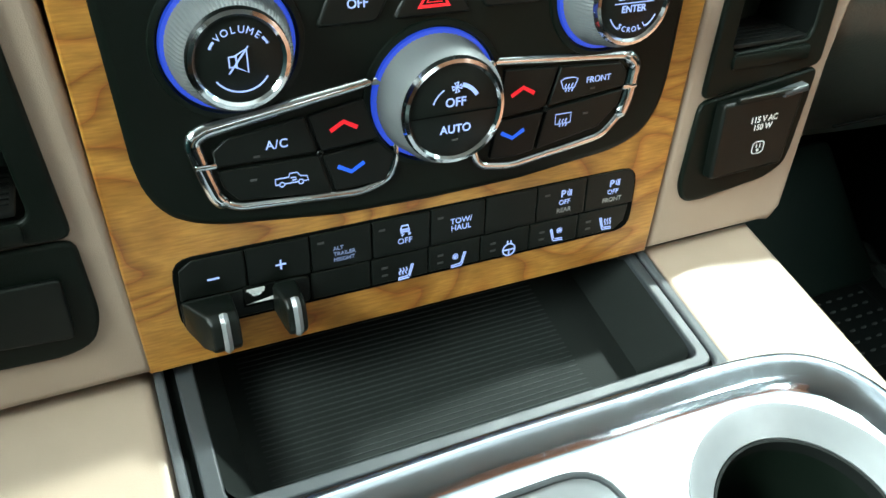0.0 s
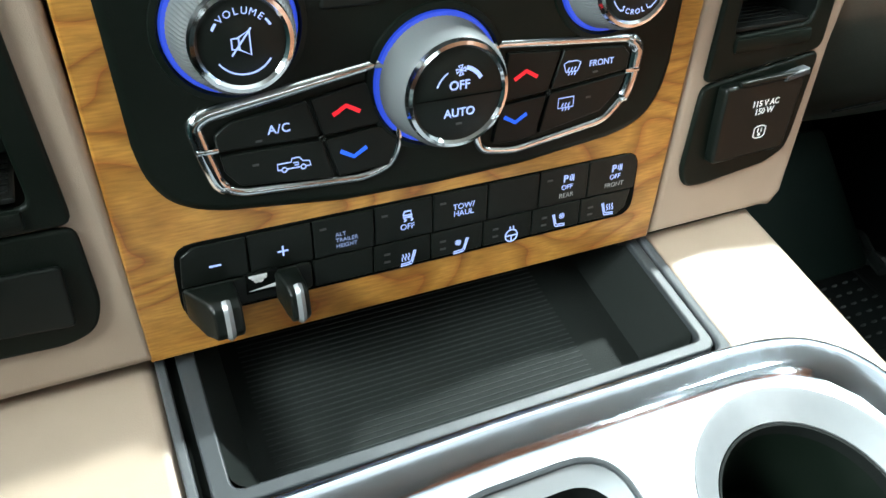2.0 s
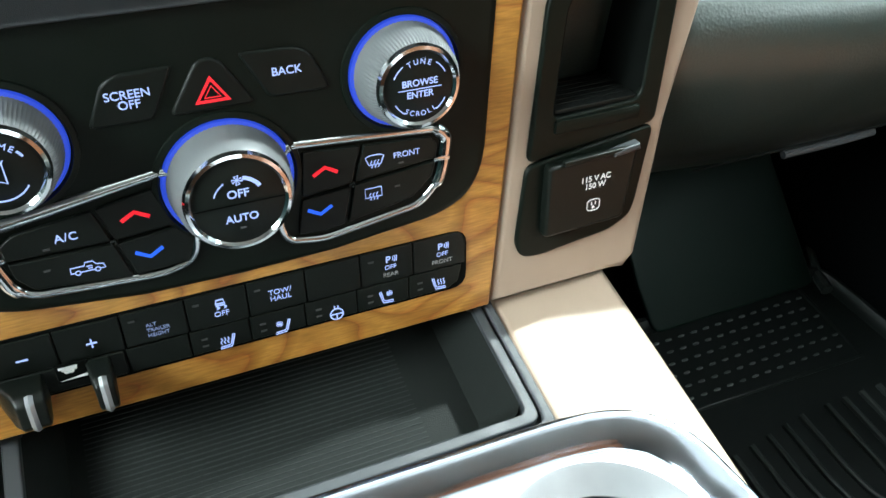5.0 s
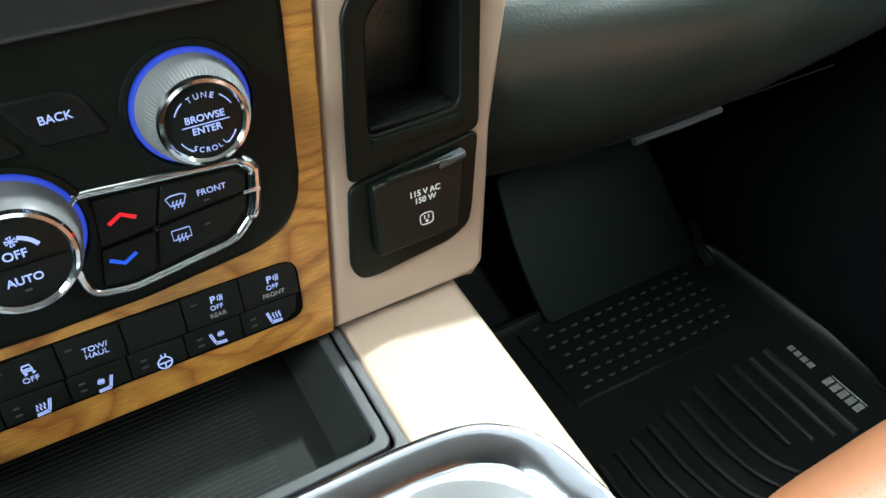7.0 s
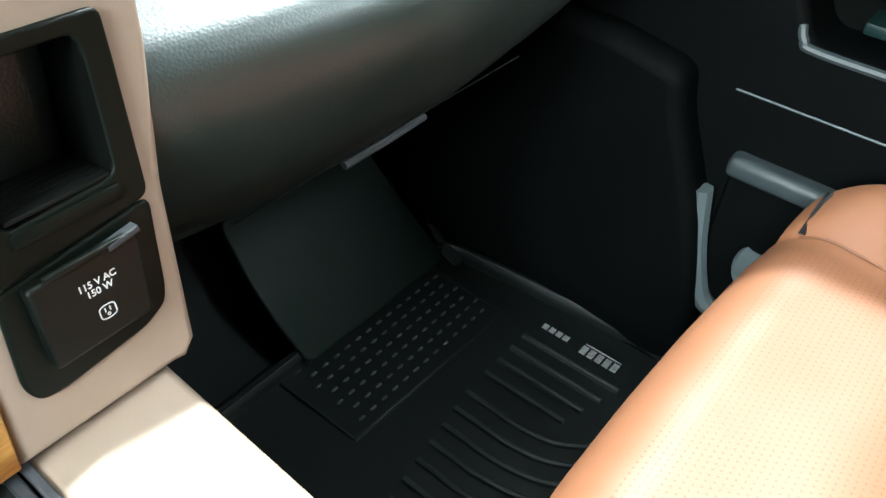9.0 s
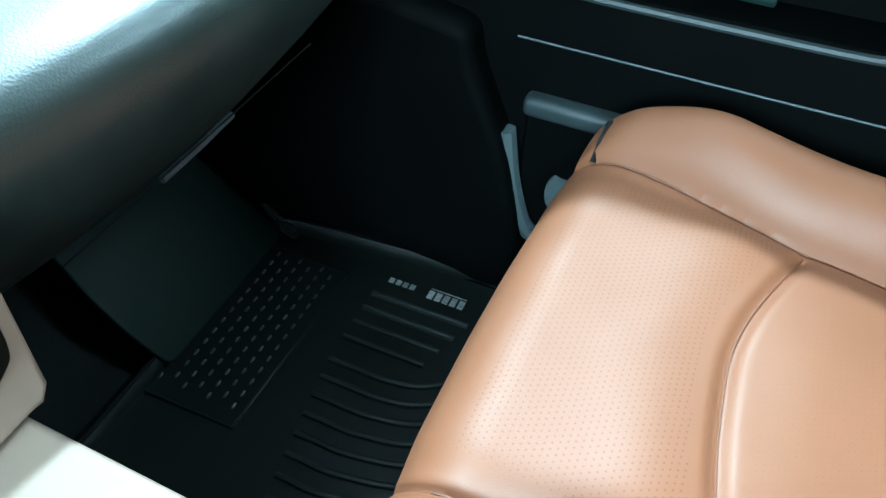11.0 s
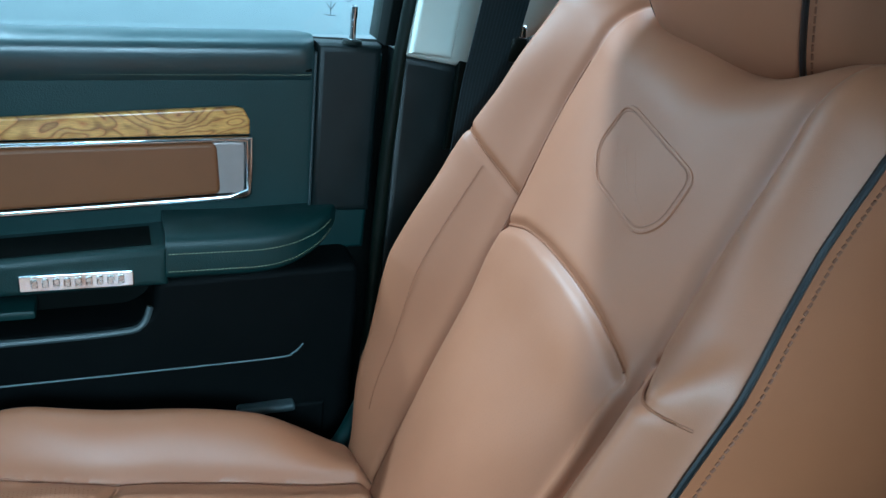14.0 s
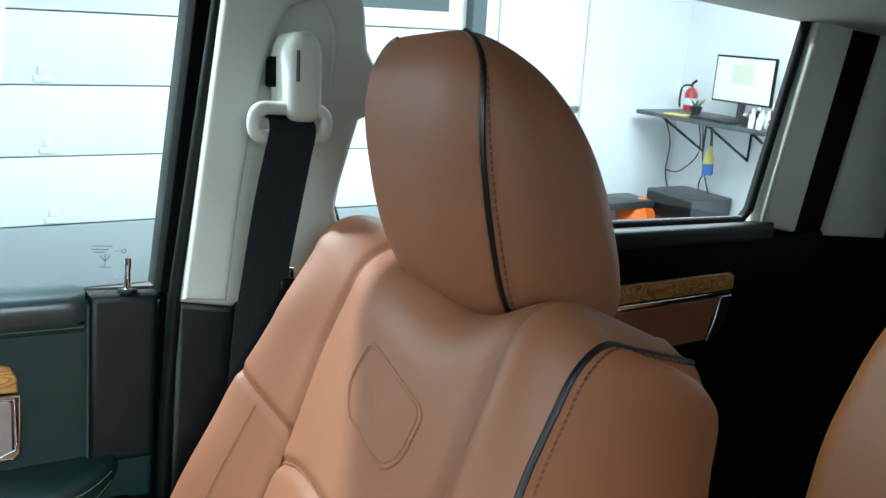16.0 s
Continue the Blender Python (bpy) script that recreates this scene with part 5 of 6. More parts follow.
    part("emblem_line", tube([(x, y, back_z(x, y) + 0.0001) for x, y in inner], 0.0008, True, 6, 0.6), "seam", back)
    for i in range(3):
        pts = [(0.086 - 0.036 * i, 0.470 + 0.012 * i, 0), (0.060 - 0.026 * i, 0.484 + 0.010 * i, 0), (0.030 - 0.016 * i, 0.516 + 0.002 * i, 0)]
        part("emblem_crease", tube([(p.x, p.y, back_z(p.x, p.y) + 0.0001) for p in spline(pts, 4)], 0.0006, False, 6, 0.4), "leather", back)

    # headrest: rounded cross-sections stacked from its lower to its upper edge, leaning forwards
    HR = Matrix.Translation((-0.017, -1.0, 1.155)) @ pose(0, 0, 0, 0, 0, -3.9)
    HH = 0.132
    HK = (-1, -0.7, -0.28, 0.26, 0.7, 1)

    def ramp(t, vals):
        for i in range(5):
            if t <= HK[i + 1] or i == 4:
                k, h = (t - HK[i]) / (HK[i + 1] - HK[i]), HK[i + 1] - HK[i]
                m = [(vals[min(5, j + 1)] - vals[max(0, j - 1)]) / (HK[min(5, j + 1)] - HK[max(0, j - 1)]) * h for j in (i, i + 1)]
                return (2 * k ** 3 - 3 * k * k + 1) * vals[i] + (k ** 3 - 2 * k * k + k) * m[0] + (3 * k * k - 2 * k ** 3) * vals[i + 1] + (k ** 3 - k * k) * m[1]

    def hsec(t, a, grow=0.0):
        """Point at height t (-1 to 1) and angle a round the headrest."""
        end = max(0.0, 1 - abs(t) ** 6) ** (1 / 2.4)
        yf = ramp(t, (0.041, 0.070, 0.094, 0.110, 0.111, 0.103))
        yb = ramp(t, (-0.137, -0.110, -0.082, -0.043, 0.004, 0.051))
        w = ramp(t, (0.123, 0.132, 0.141, 0.142, 0.131, 0.1135))
        mid, d = (yf + yb) / 2, (yf - yb) / 2
        c, s = math.cos(a), math.sin(a)
        n = 2 / 2.8 if s > 0 else 2 / 4.5
        x = (w * (0.42 + 0.58 * end) + grow) * math.copysign(abs(c) ** n, c)
        y = mid + (d * end + grow) * math.copysign(abs(s) ** n, s)
        return Vector((x, y, HH * t * (1.17 if t < 0 else 1.0)))

    ts = [math.sin(math.pi / 2 * (i / 28)) for i in range(-28, 29)]
    bm = bmesh.new()
    rows = [[bm.verts.new(hsec(t * 0.999, 2 * math.pi * j / 96)) for j in range(96)] for t in ts]
    for a, b in zip(rows, rows[1:]):
        for j in range(96):
            bm.faces.new((a[j], a[(j + 1) % 96], b[(j + 1) % 96], b[j]))
    bm.faces.new(rows[0][::-1])
    bm.faces.new(rows[-1])
    hr = part("headrest", bm, "leather", seat, "leather headrest with black piping", HR)
    for s in (-1, 1):
        edge = [hsec(t, math.pi / 2 - s * radians(54 + 20 * max(0.0, (t + 0.2) / 1.2) ** 2.5), 0.0010) for t in [-0.985 + 1.97 * k / 70 for k in range(71)]]
        part("piping", tube(edge, 0.0027, False, 8, 1.0, (1, 0, 0)), "piping", hr)
        fine = [hsec(-0.93 + 1.86 * j / 120, math.pi / 2 - s * radians(59 + 17 * max(0.0, (-0.73 + 1.86 * j / 120) / 1.2) ** 2.5), 0.0006) for j in range(121)]
        for j in range(0, 118, 3):
            part("stitch", tube([fine[j], fine[j + 2]], 0.0011, False, 4), "thread", hr)
        part("post", tube([(s * 0.055, -0.03, -0.19), (s * 0.055, -0.03, -0.12)], 0.006, False, 10), "chrome", hr)
    return seat


seat = make_seat()


# ---------------------------------------------------------------- passenger door
# local axes of a side panel: x rearwards, y up, z inwards (towards the cabin)
def side(x):
    return Matrix(((0, 0, -1, x), (-1, 0, 0, 0), (0, 1, 0, 0), (0, 0, 0, 1)))


D = side(0.88)
door = thing("door_1", "dark green-black passenger door with oak and saddle-leather inlay", "door", D, kind="structure")
part("upper_panel", slab([[(-0.16, 0.66), (0.762, 0.66), (0.770, 0.938), (0.68, 0.942), (-0.16, 0.917)]], -0.06, 0.0, 0.006, 3), "door_vinyl", door)
sill_pts = [(-0.052, 0.0), (-0.045, 0.006), (-0.034, 0.012), (-0.022, 0.016), (-0.012, 0.0165), (-0.005, 0.013), (0.000, 0.006), (0.003, -0.006), (0.0045, -0.020), (0.004, -0.036)]
sill_rows = [[(x, 0.954 + (x - 0.676) * 0.027 + dy, z * min(1.0, 0.45 + (0.676 - x) * 40)) for dy, z in sill_pts] for x in [-0.16 + 0.02 * i for i in range(41)] + [0.655, 0.664, 0.670, 0.674, 0.676]]
part("sill", loft(sill_rows, False), "sill_vinyl", door, "padded grained window sill")
part("sill_end", slab([[(0.680, 0.720), (0.765, 0.720), (0.766, 0.950), (0.680, 0.951)]], -0.03, 0.010, 0.010, 5), "cap_black", door)
for k in range(96):
    for dy in (0.0, -0.011):
        part("stitch", tube([(0.30 + k * 0.0039, 0.912 + k * 0.0039 * 0.024 + dy, 0.0064), (0.3026 + k * 0.0039, 0.912 + (k * 0.0039 + 0.0026) * 0.024 + dy, 0.0064)], 0.0007, False, 4), "door_thread", door)
part("stitch_groove", tube([(-0.16, 0.8955, 0.0055), (0.675, 0.9155, 0.0055)], 0.0022, False, 6), "recess", door)
part("seam_edge", tube([(0.679, 0.722, 0.007), (0.679, 0.900, 0.007), (0.679, 0.940, 0.008)], 0.0018, False, 8), "dim_rail", door, "pale edge of the door end cap")
wood_b = [(0.235, 0.822), (0.598, 0.832), (0.598, 0.850), (0.590, 0.865), (0.580, 0.868), (0.235, 0.846)]
part("wood_inlay", slab([wood_b], 0.0, 0.010, 0.004, 4), "door_wood", door, "oak veneer strip")
frame_o = [(0.225, 0.724), (0.594, 0.744), (0.602, 0.752), (0.602, 0.830), (0.225, 0.820)]
frame_i = [(0.233, 0.7325), (0.572, 0.7505), (0.594, 0.758), (0.592, 0.822), (0.572, 0.8225), (0.233, 0.8125)]
cap = rounded([(0.552, 0.751), (0.592, 0.753), (0.592, 0.822), (0.548, 0.8215)], 0.008)
inlay = rounded([(0.233, 0.7335), (0.562, 0.7515), (0.557, 0.8215), (0.233, 0.8115)], 0.010, 5)
part("chrome_surround", slab([frame_o, frame_i], 0.0, 0.012, 0.003, 3), "chrome", door, "chrome surround")
part("end_cap", slab([cap], 0.0, 0.0085, 0.002, 3), "cap_metal", door, "satin warm-grey end piece")
part("leather_inlay", slab([inlay], 0.0, 0.0115, 0.006, 4), "inlay_bench_leather", door, "saddle leather insert")
hd = part("handle_bezel", slab([[(0.08, 0.720), (0.228, 0.728), (0.225, 0.812), (0.08, 0.806)]], 0.0, 0.012, 0.003, 3), "black", door)
part("handle_ring", tube([(x, y, 0.013) for x, y in rounded([(0.09, 0.742), (0.218, 0.748), (0.216, 0.800), (0.09, 0.796)], 0.008)], 0.004, True, 8), "chrome", hd, "chrome bezel ring")
part("pull_lever", box_bm(0.10, 0.19, 0.758, 0.786, 0.008, 0.026, 0.006, 3), "chrome", hd, "chrome door handle")

# armrest
A = 0.08
arm = part("armrest", slab([[(0.10, 0.652), (0.49, 0.658), (0.49, 0.712), (0.10, 0.690)]], -0.02, A, 0.010, 4), "door_vinyl", door, "dark padded armrest")


def pad_point(x, a, grow=0.0):
    """Outline of the armrest pad at x, tapering into the door at its rear end."""
    f = max(0.0, (x - 0.590) / 0.132)
    lo, hi = 0.660 + 0.046 * f ** 2, 0.728 + 0.006 * f
    deep = (A + 0.02) * max(0.02, 1 - f ** 2.6) ** 0.6 - 0.02
    c, s = math.cos(a), math.sin(a)
    return (x, (lo + hi) / 2 + ((hi - lo) / 2 + grow) * math.copysign(abs(s) ** 0.42, s), -0.02 + (deep + 0.02 + grow) * max(0.0, c) ** 0.36)


pad_x = [0.488 + 0.234 * math.sin(math.pi / 2 * i / 28) for i in range(29)]
part("armrest_pad", loft([[pad_point(x, -math.pi / 2 + math.pi * j / 32) for j in range(33)] for x in pad_x], False), "door_vinyl", arm, "stitched armrest pad")
for row in (-0.16, 0.03):
    for i in range(50):
        x = 0.491 + 0.0045 * i
        if x < 0.705:
            part("pad_stitch", tube([pad_point(x, row, 0.0004), pad_point(x + 0.0028, row, 0.0004)], 0.0007, False, 4), "door_thread", arm)
part("switch_plate", slab([[(0.10, 0.690), (0.262, 0.694), (0.262, 0.697), (0.10, 0.694)]], 0.01, A - 0.008, 0.001), "recess", arm)
part("switch_ring", tube([(0.11, 0.699, 0.02), (0.256, 0.701, 0.02), (0.256, 0.701, A - 0.012), (0.11, 0.699, A - 0.012)], 0.0028, True, 8), "chrome", arm, "chrome ring round the window switches")
for x in (0.15, 0.20):
    part("window_switch", box_bm(x, x + 0.028, 0.696, 0.708, 0.034, 0.056, 0.003, 2), "button", arm)
part("pull_cup", slab([[(0.285, 0.6960), (0.472, 0.7060), (0.472, 0.7125), (0.285, 0.7020)]], 0.012, A - 0.012, 0.001), "recess", arm, "dark pull pocket")
badge = part("badge", slab([rect(0.325, 0.450, 0.664, 0.685)], A - 0.002, A + 0.004, 0.0015, 3, 0.003), "chrome", arm, "cast metal badge plate")
for k in range(9):
    part("badge_bar", box_bm(0.338 + k * 0.0118, 0.345 + k * 0.0118, 0.6690, 0.6805, A + 0.003, A + 0.0052, 0.0008, 1), "satin", badge)

# lower door with map pocket
low_out = [(-0.10, 0.24), (0.74, 0.24), (0.74, 0.668), (0.474, 0.660), (0.470, 0.615), (0.445, 0.597), (0.150, 0.591), (0.120, 0.652), (-0.10, 0.650)]
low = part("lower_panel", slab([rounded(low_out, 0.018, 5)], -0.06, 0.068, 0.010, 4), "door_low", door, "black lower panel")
part("pocket_back", slab([rect(0.10, 0.49, 0.57, 0.66)], -0.01, 0.0, 0.001), "recess", low)
part("pocket_ledge", tube(spline([(0.135, 0.606, 0.064), (0.142, 0.594, 0.068), (0.160, 0.588, 0.069), (0.300, 0.589, 0.069), (0.430, 0.592, 0.069), (0.458, 0.600, 0.067), (0.468, 0.622, 0.062)], 5), 0.0045, False, 8), "dim_rail", low, "satin pocket edge")
part("pocket_shelf", box_bm(0.18, 0.335, 0.606, 0.618, 0.0, 0.045, 0.003, 2), "door_vinyl", low)
part("bright_line", tube([(p.x, p.y, 0.0722) for p in spline([(0.100, 0.530, 0), (0.40, 0.531, 0), (0.620, 0.533, 0), (0.650, 0.538, 0), (0.664, 0.552, 0)], 6)], 0.0012, False, 8), "grey_rail", low, "thin bright accent line")
part("map_pocket", slab([[(0.12, 0.26), (0.70, 0.26), (0.70, 0.452), (0.12, 0.452)]], 0.05, 0.075, 0.008, 3), "door_low", low)
part("pocket_rail", box_bm(0.118, 0.240, 0.444, 0.468, 0.06, 0.088, 0.008, 3), "dim_rail", low, "blue-grey pocket rail")
part("pocket_rail", box_bm(0.575, 0.655, 0.448, 0.460, 0.06, 0.085, 0.005, 3), "dim_rail", low)
part("pocket_edge", tube(spline([(0.104, 0.420, 0.084), (0.118, 0.350, 0.084), (0.140, 0.290, 0.084), (0.165, 0.278, 0.084), (0.215, 0.285, 0.084)], 5), 0.011, False, 8), "grey_rail", low, "blue-grey pocket edge")
part("cup_ring", lathe([(0.030, 0.0), (0.038, 0.0), (0.040, 0.006), (0.036, 0.010), (0.030, 0.008)], 32), "grey_rail", low, m=Matrix.Translation((0.20, 0.355, 0.085)) @ pose(0, 0, 0, -70, 0, 0))
lk = part("lock_knob", lathe([(0.0075, 0.0), (0.0075, 0.004), (0.0045, 0.006), (0.0040, 0.030), (0.0050, 0.034), (0.0045, 0.046), (0.0, 0.048)], 20), "chrome", door, "chrome lock knob", Matrix.Translation((0.728, 0.9505, -0.004)) @ pose(0, 0, 0, -90, 0, 0))
part("base_ring", lathe([(0.0075, 0.0), (0.0135, 0.0), (0.0120, 0.004), (0.0075, 0.005)], 24), "black", lk)

win = part("window_1", slab([[(-0.30, 0.93), (0.772, 0.955), (0.818, 1.45), (0.10, 1.45)]], -0.042, -0.038, 0.0005), "glass", door, "clear side window glass")
win.visible_shadow = False
fr_o = [(0.764, 0.955), (0.780, 0.955), (0.826, 1.46), (0.810, 1.46)]
part("window_frame", slab([fr_o], -0.055, -0.005, 0.004), "black", door, "black window frame")
part("sticker", strokes([[(0.688, 1.0075), (0.716, 1.0065)], [(0.688, 1.003), (0.710, 1.002)], [(0.692, 0.999), (0.706, 0.9985)], [(0.700, 0.994), (0.706, 0.986)], [(0.712, 0.994), (0.706, 0.986)], [(0.706, 0.996), (0.706, 0.978)], [(0.698, 0.979), (0.714, 0.978)], [(0.718, 1.000), (0.724, 1.000)], arc(0.7295, 0.9995, 0.0028, 0, 360, 10)], 0.0010, -0.0375), "dim_rail", door, "small printed glass marking")

# ---------------------------------------------------------------- B pillar and belt
P = side(0.83)
pil = thing("b_pillar", "light beige pillar trim over a dark lower cover", "pillar", P, kind="structure")
pil_out = [(0.778, 0.948), (0.868, 0.935), (0.965, 0.985), (1.000, 1.050), (0.993, 1.070), (0.994, 1.092), (1.008, 1.150), (1.022, 1.196), (1.045, 1.205), (1.150, 1.205), (1.150, 1.265), (1.046, 1.268), (1.030, 1.292), (1.020, 1.358), (1.026, 1.47), (0.832, 1.47)]
part("upper_trim", slab([pil_out], -0.05, 0.012, 0.014, 5), "beige", pil, "beige pillar trim")
part("lower_cover", slab([[(0.768, 0.24), (1.02, 0.24), (1.01, 1.00), (0.872, 0.936), (0.777, 0.950)]], -0.06, 0.004, 0.010, 4), "cap_black", pil, "dark pillar cover")
part("door_seal", tube([(0.762, 0.30, 0.0), (0.768, 0.80, 0.0), (0.776, 0.95, 0.0), (0.806, 1.20, 0.0), (0.838, 1.47, 0.0)], 0.009, False, 10), "black", pil, "dark rubber door seal")
part("outer_frame", slab([[(0.762, 0.955), (0.778, 0.955), (0.836, 1.47), (0.812, 1.47)]], -0.06, -0.02, 0.004), "recess", pil)
part("jamb", box_bm(0.66, 0.90, 0.18, 0.95, -0.09, -0.062, 0), "recess", pil)
part("front_rib", slab([[(0.782, 0.955), (0.838, 0.950), (0.850, 1.082), (0.862, 1.174), (0.876, 1.247), (0.887, 1.298), (0.908, 1.336), (0.946, 1.350), (0.962, 1.47), (0.836, 1.47)]], 0.0, 0.026, 0.009, 5), "beige", pil, "raised front edge of the trim")
part("recess_edge", tube(spline([(0.946, 1.350, 0.010), (0.966, 1.330, 0.010), (0.974, 1.300, 0.010), (0.972, 1.240, 0.008)], 5), 0.006, False, 8), "beige", pil)
part("slot_cover", slab([[(0.852, 0.948), (0.872, 0.944), (0.868, 0.830), (0.846, 0.826)]], 0.0, 0.012, 0.004, 3), "black", pil, "black belt slot cover")
part("window_seal", tube([(1.003, 1.052, -0.01), (0.994, 1.076, -0.01), (0.997, 1.100, -0.01), (1.022, 1.196, -0.01)], 0.0045, False, 8), "black", pil)

belt = thing("seat_belt", "black seat belt hanging from a beige shoulder guide", "seat belt", side(0.745))
belt_line = [(1.199, 0.861, 0.9195, -0.012), (1.192, 0.8600, 0.9190, 0.004), (1.184, 0.8588, 0.9180, 0.0145), (1.172, 0.8568, 0.9165, 0.0185), (1.150, 0.8530, 0.9135, 0.0165), (1.085, 0.8445, 0.9060, 0.009), (0.990, 0.8350, 0.8940, 0.002), (0.890, 0.8260, 0.8830, -0.001), (0.600, 0.8150, 0.8660, -0.001)]


def belt_strip(f0, f1, lift, thick):
    """A strip of the webbing between two shares of its width."""
    bm = bmesh.new()
    a = spline([(x0 + (x1 - x0) * f0, y, z + lift) for y, x0, x1, z in belt_line], 5)
    b = spline([(x0 + (x1 - x0) * f1, y, z + lift) for y, x0, x1, z in belt_line], 5)
    back = Vector((0, 0, -thick))
    rows = [[bm.verts.new(q) for q in (p0, p1, p1 + back, p0 + back)] for p0, p1 in zip(a, b)]
    for r1, r2 in zip(rows, rows[1:]):
        for k in range(4):
            bm.faces.new((r1[k], r2[k], r2[(k + 1) % 4], r1[(k + 1) % 4]))
    bm.faces.new(rows[0])
    bm.faces.new(rows[-1][::-1])
    bmesh.ops.recalc_face_normals(bm, faces=bm.faces[:])
    return bm


web = part("webbing", belt_strip(0.0, 1.0, 0.0, 0.0014), "webbing", belt, "black woven webbing")
for k in range(13):
    f = 0.06 + 0.88 * k / 12
    part("weave_line", belt_strip(f - 0.011, f + 0.011, 0.0003, 0.0006), "weave", web)
cover = part("guide_cover", slab([rounded([(0.882, 1.196), (0.879, 1.275), (0.888, 1.298), (0.912, 1.300), (0.924, 1.280), (0.927, 1.204), (0.918, 1.190), (0.892, 1.189)], 0.009)], -0.06, 0.018, 0.014, 5), "beige", belt, "rounded beige cover")
part("cover_groove", tube([(0.891, 1.238, 0.0165), (0.890, 1.275, 0.016)], 0.0026, False, 8), "dim_print", cover)
part("slide_track", slab([rounded([(0.8765, 1.232), (0.884, 1.229), (0.882, 1.270), (0.8770, 1.266)], 0.002)], -0.06, -0.030, 0.001), "recess", cover, "dark height slot")
ring = rounded([(0.8425, 1.1690), (0.9350, 1.1705), (0.9350, 1.2050), (0.8425, 1.2035)], 0.0165, 8)
part("guide_ring", tube([(x, y, 0.004 - 0.016 * max(0.0, 1 - abs(x - 0.889) / 0.034) ** 0.5) for x, y in ring], 0.0088, True, 10), "beige", belt, "beige D-shaped guide")
part("guide_bar", tube([(0.858, 1.1955, 0.000), (0.922, 1.1965, 0.000)], 0.004, False, 8), "black", belt)
tongue = part("tongue", box_bm(0.884, 0.906, 0.962, 0.992, -0.010, 0.004, 0.003, 2), "black", belt)
part("metal_tip", box_bm(0.886, 0.904, 0.990, 1.006, -0.005, 0.001, 0.001, 1), "satin", tongue, "steel tip")
for k in range(3):
    part("tip_bar", box_bm(0.888 + 0.0055 * k, 0.891 + 0.0055 * k, 0.993, 1.003, 0.0008, 0.0016, 0), "black", tongue)
part("anchor", box_bm(0.835, 0.862, 0.842, 0.872, -0.03, 0.0, 0.006, 3), "grey_rail", belt, "grey belt anchor")

# ---------------------------------------------------------------- rear door
R = side(0.86)
rd = thing("door_2", "dark rear door with an oak strip and chrome edge", "door", R, kind="structure")
part("lower_panel", slab([[(1.02, 0.16), (2.56, 0.16), (2.56, 1.03), (1.02, 1.00)]], -0.06, 0.0, 0.008, 3), "door_low", rd)
part("sill", slab([[(1.02, 0.975), (2.00, 1.005), (2.00, 1.045), (1.02, 1.015)]], -0.03, 0.020, 0.014, 5), "rubber", rd, "padded sill")
part("wood_inlay", slab([[(1.30, 0.875), (1.905, 0.905), (1.905, 0.932), (1.890, 0.942), (1.30, 0.912)]], 0.0, 0.008, 0.003), "door_wood", rd, "oak veneer strip")
part("chrome_strip", slab([[(1.30, 0.865), (1.905, 0.894), (1.905, 0.903), (1.30, 0.874)]], 0.0, 0.010, 0.002), "chrome", rd)
part("chrome_end", slab([[(1.868, 0.892), (1.905, 0.894), (1.885, 0.830), (1.855, 0.800), (1.840, 0.800), (1.855, 0.840)]], 0.0, 0.010, 0.002), "chrome", rd)
part("leather_inlay", slab([[(1.30, 0.770), (1.838, 0.802), (1.866, 0.890), (1.30, 0.862)]], 0.0, 0.008, 0.004), "leather_dark", rd, "brown leather insert")
w2 = part("window_2", slab([[(0.99, 1.0), (1.96, 1.03), (2.06, 1.47), (1.02, 1.47)]], -0.042, -0.038, 0.0005), "glass", rd, "clear rear side glass")
w2.visible_shadow = False
part("window_frame", tube([(1.02, 1.020, -0.02), (1.93, 1.044, -0.02), (1.955, 1.068, -0.02), (2.058, 1.47, -0.02)], 0.011, False, 10), "rubber", rd, "black window frame")
cp = thing("c_pillar", "greige rear pillar trim", "pillar", R, kind="structure")
part("trim", slab([[(1.965, 1.035), (2.09, 1.02), (2.20, 1.50), (2.075, 1.50)]], -0.05, 0.006, 0.012, 4), "beige", cp)
part("dark_gap", slab([[(2.09, 1.00), (2.19, 1.00), (2.32, 1.50), (2.20, 1.50)]], -0.06, -0.006, 0.006), "recess", cp)
part("rear_trim", slab([[(2.19, 1.01), (2.44, 1.00), (2.50, 1.50), (2.32, 1.50)]], -0.05, 0.004, 0.012, 4), "beige", cp)

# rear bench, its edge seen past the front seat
# bench shade put into its colour: leather darker than the front seat's
rs = thing("rear_seat", "brown leather rear bench seat with its shade put into the colour", "seat", Matrix(((-1, 0, 0, 0), (0, -0.30, 0.954, -1.78), (0, 0.954, 0.30, 0.46), (0, 0, 0, 1))))
part("backrest", slab([[(-0.575, -0.02), (-0.590, 0.25), (-0.560, 0.44), (-0.500, 0.590), (-0.44, 0.615), (0.62, 0.60), (0.62, -0.02)]], -0.14, 0.02, 0.045, 6, 0.06), "inlay_bench_leather", rs)
for x in (-0.22, 0.22):
    part("seam", tube([(x, 0.05, 0.0205), (x, 0.55, 0.0205)], 0.0018, False, 6), "seam", rs)
part("cushion", box_bm(-0.585, 0.62, -0.20, -0.02, -0.10, 0.42, 0.045, 5), "inlay_bench_leather", rs)
part("bench_base", box_bm(-0.46, 0.58, -0.46, -0.19, -0.14, 0.30, 0.01, 2), "door_low", rs)


# ---------------------------------------------------------------- garage outside
# the truck stands a few degrees off the garage's level: GAR turns the building
GAR = Matrix.Rotation(radians(7.52), 4, Vector((-4.33, -5.0, -3.59)))


def gpart(name, geo, material, label, category):
    ob = part(name, geo, material, None, label, GAR, "structure")
    return tagged(ob, category=category)


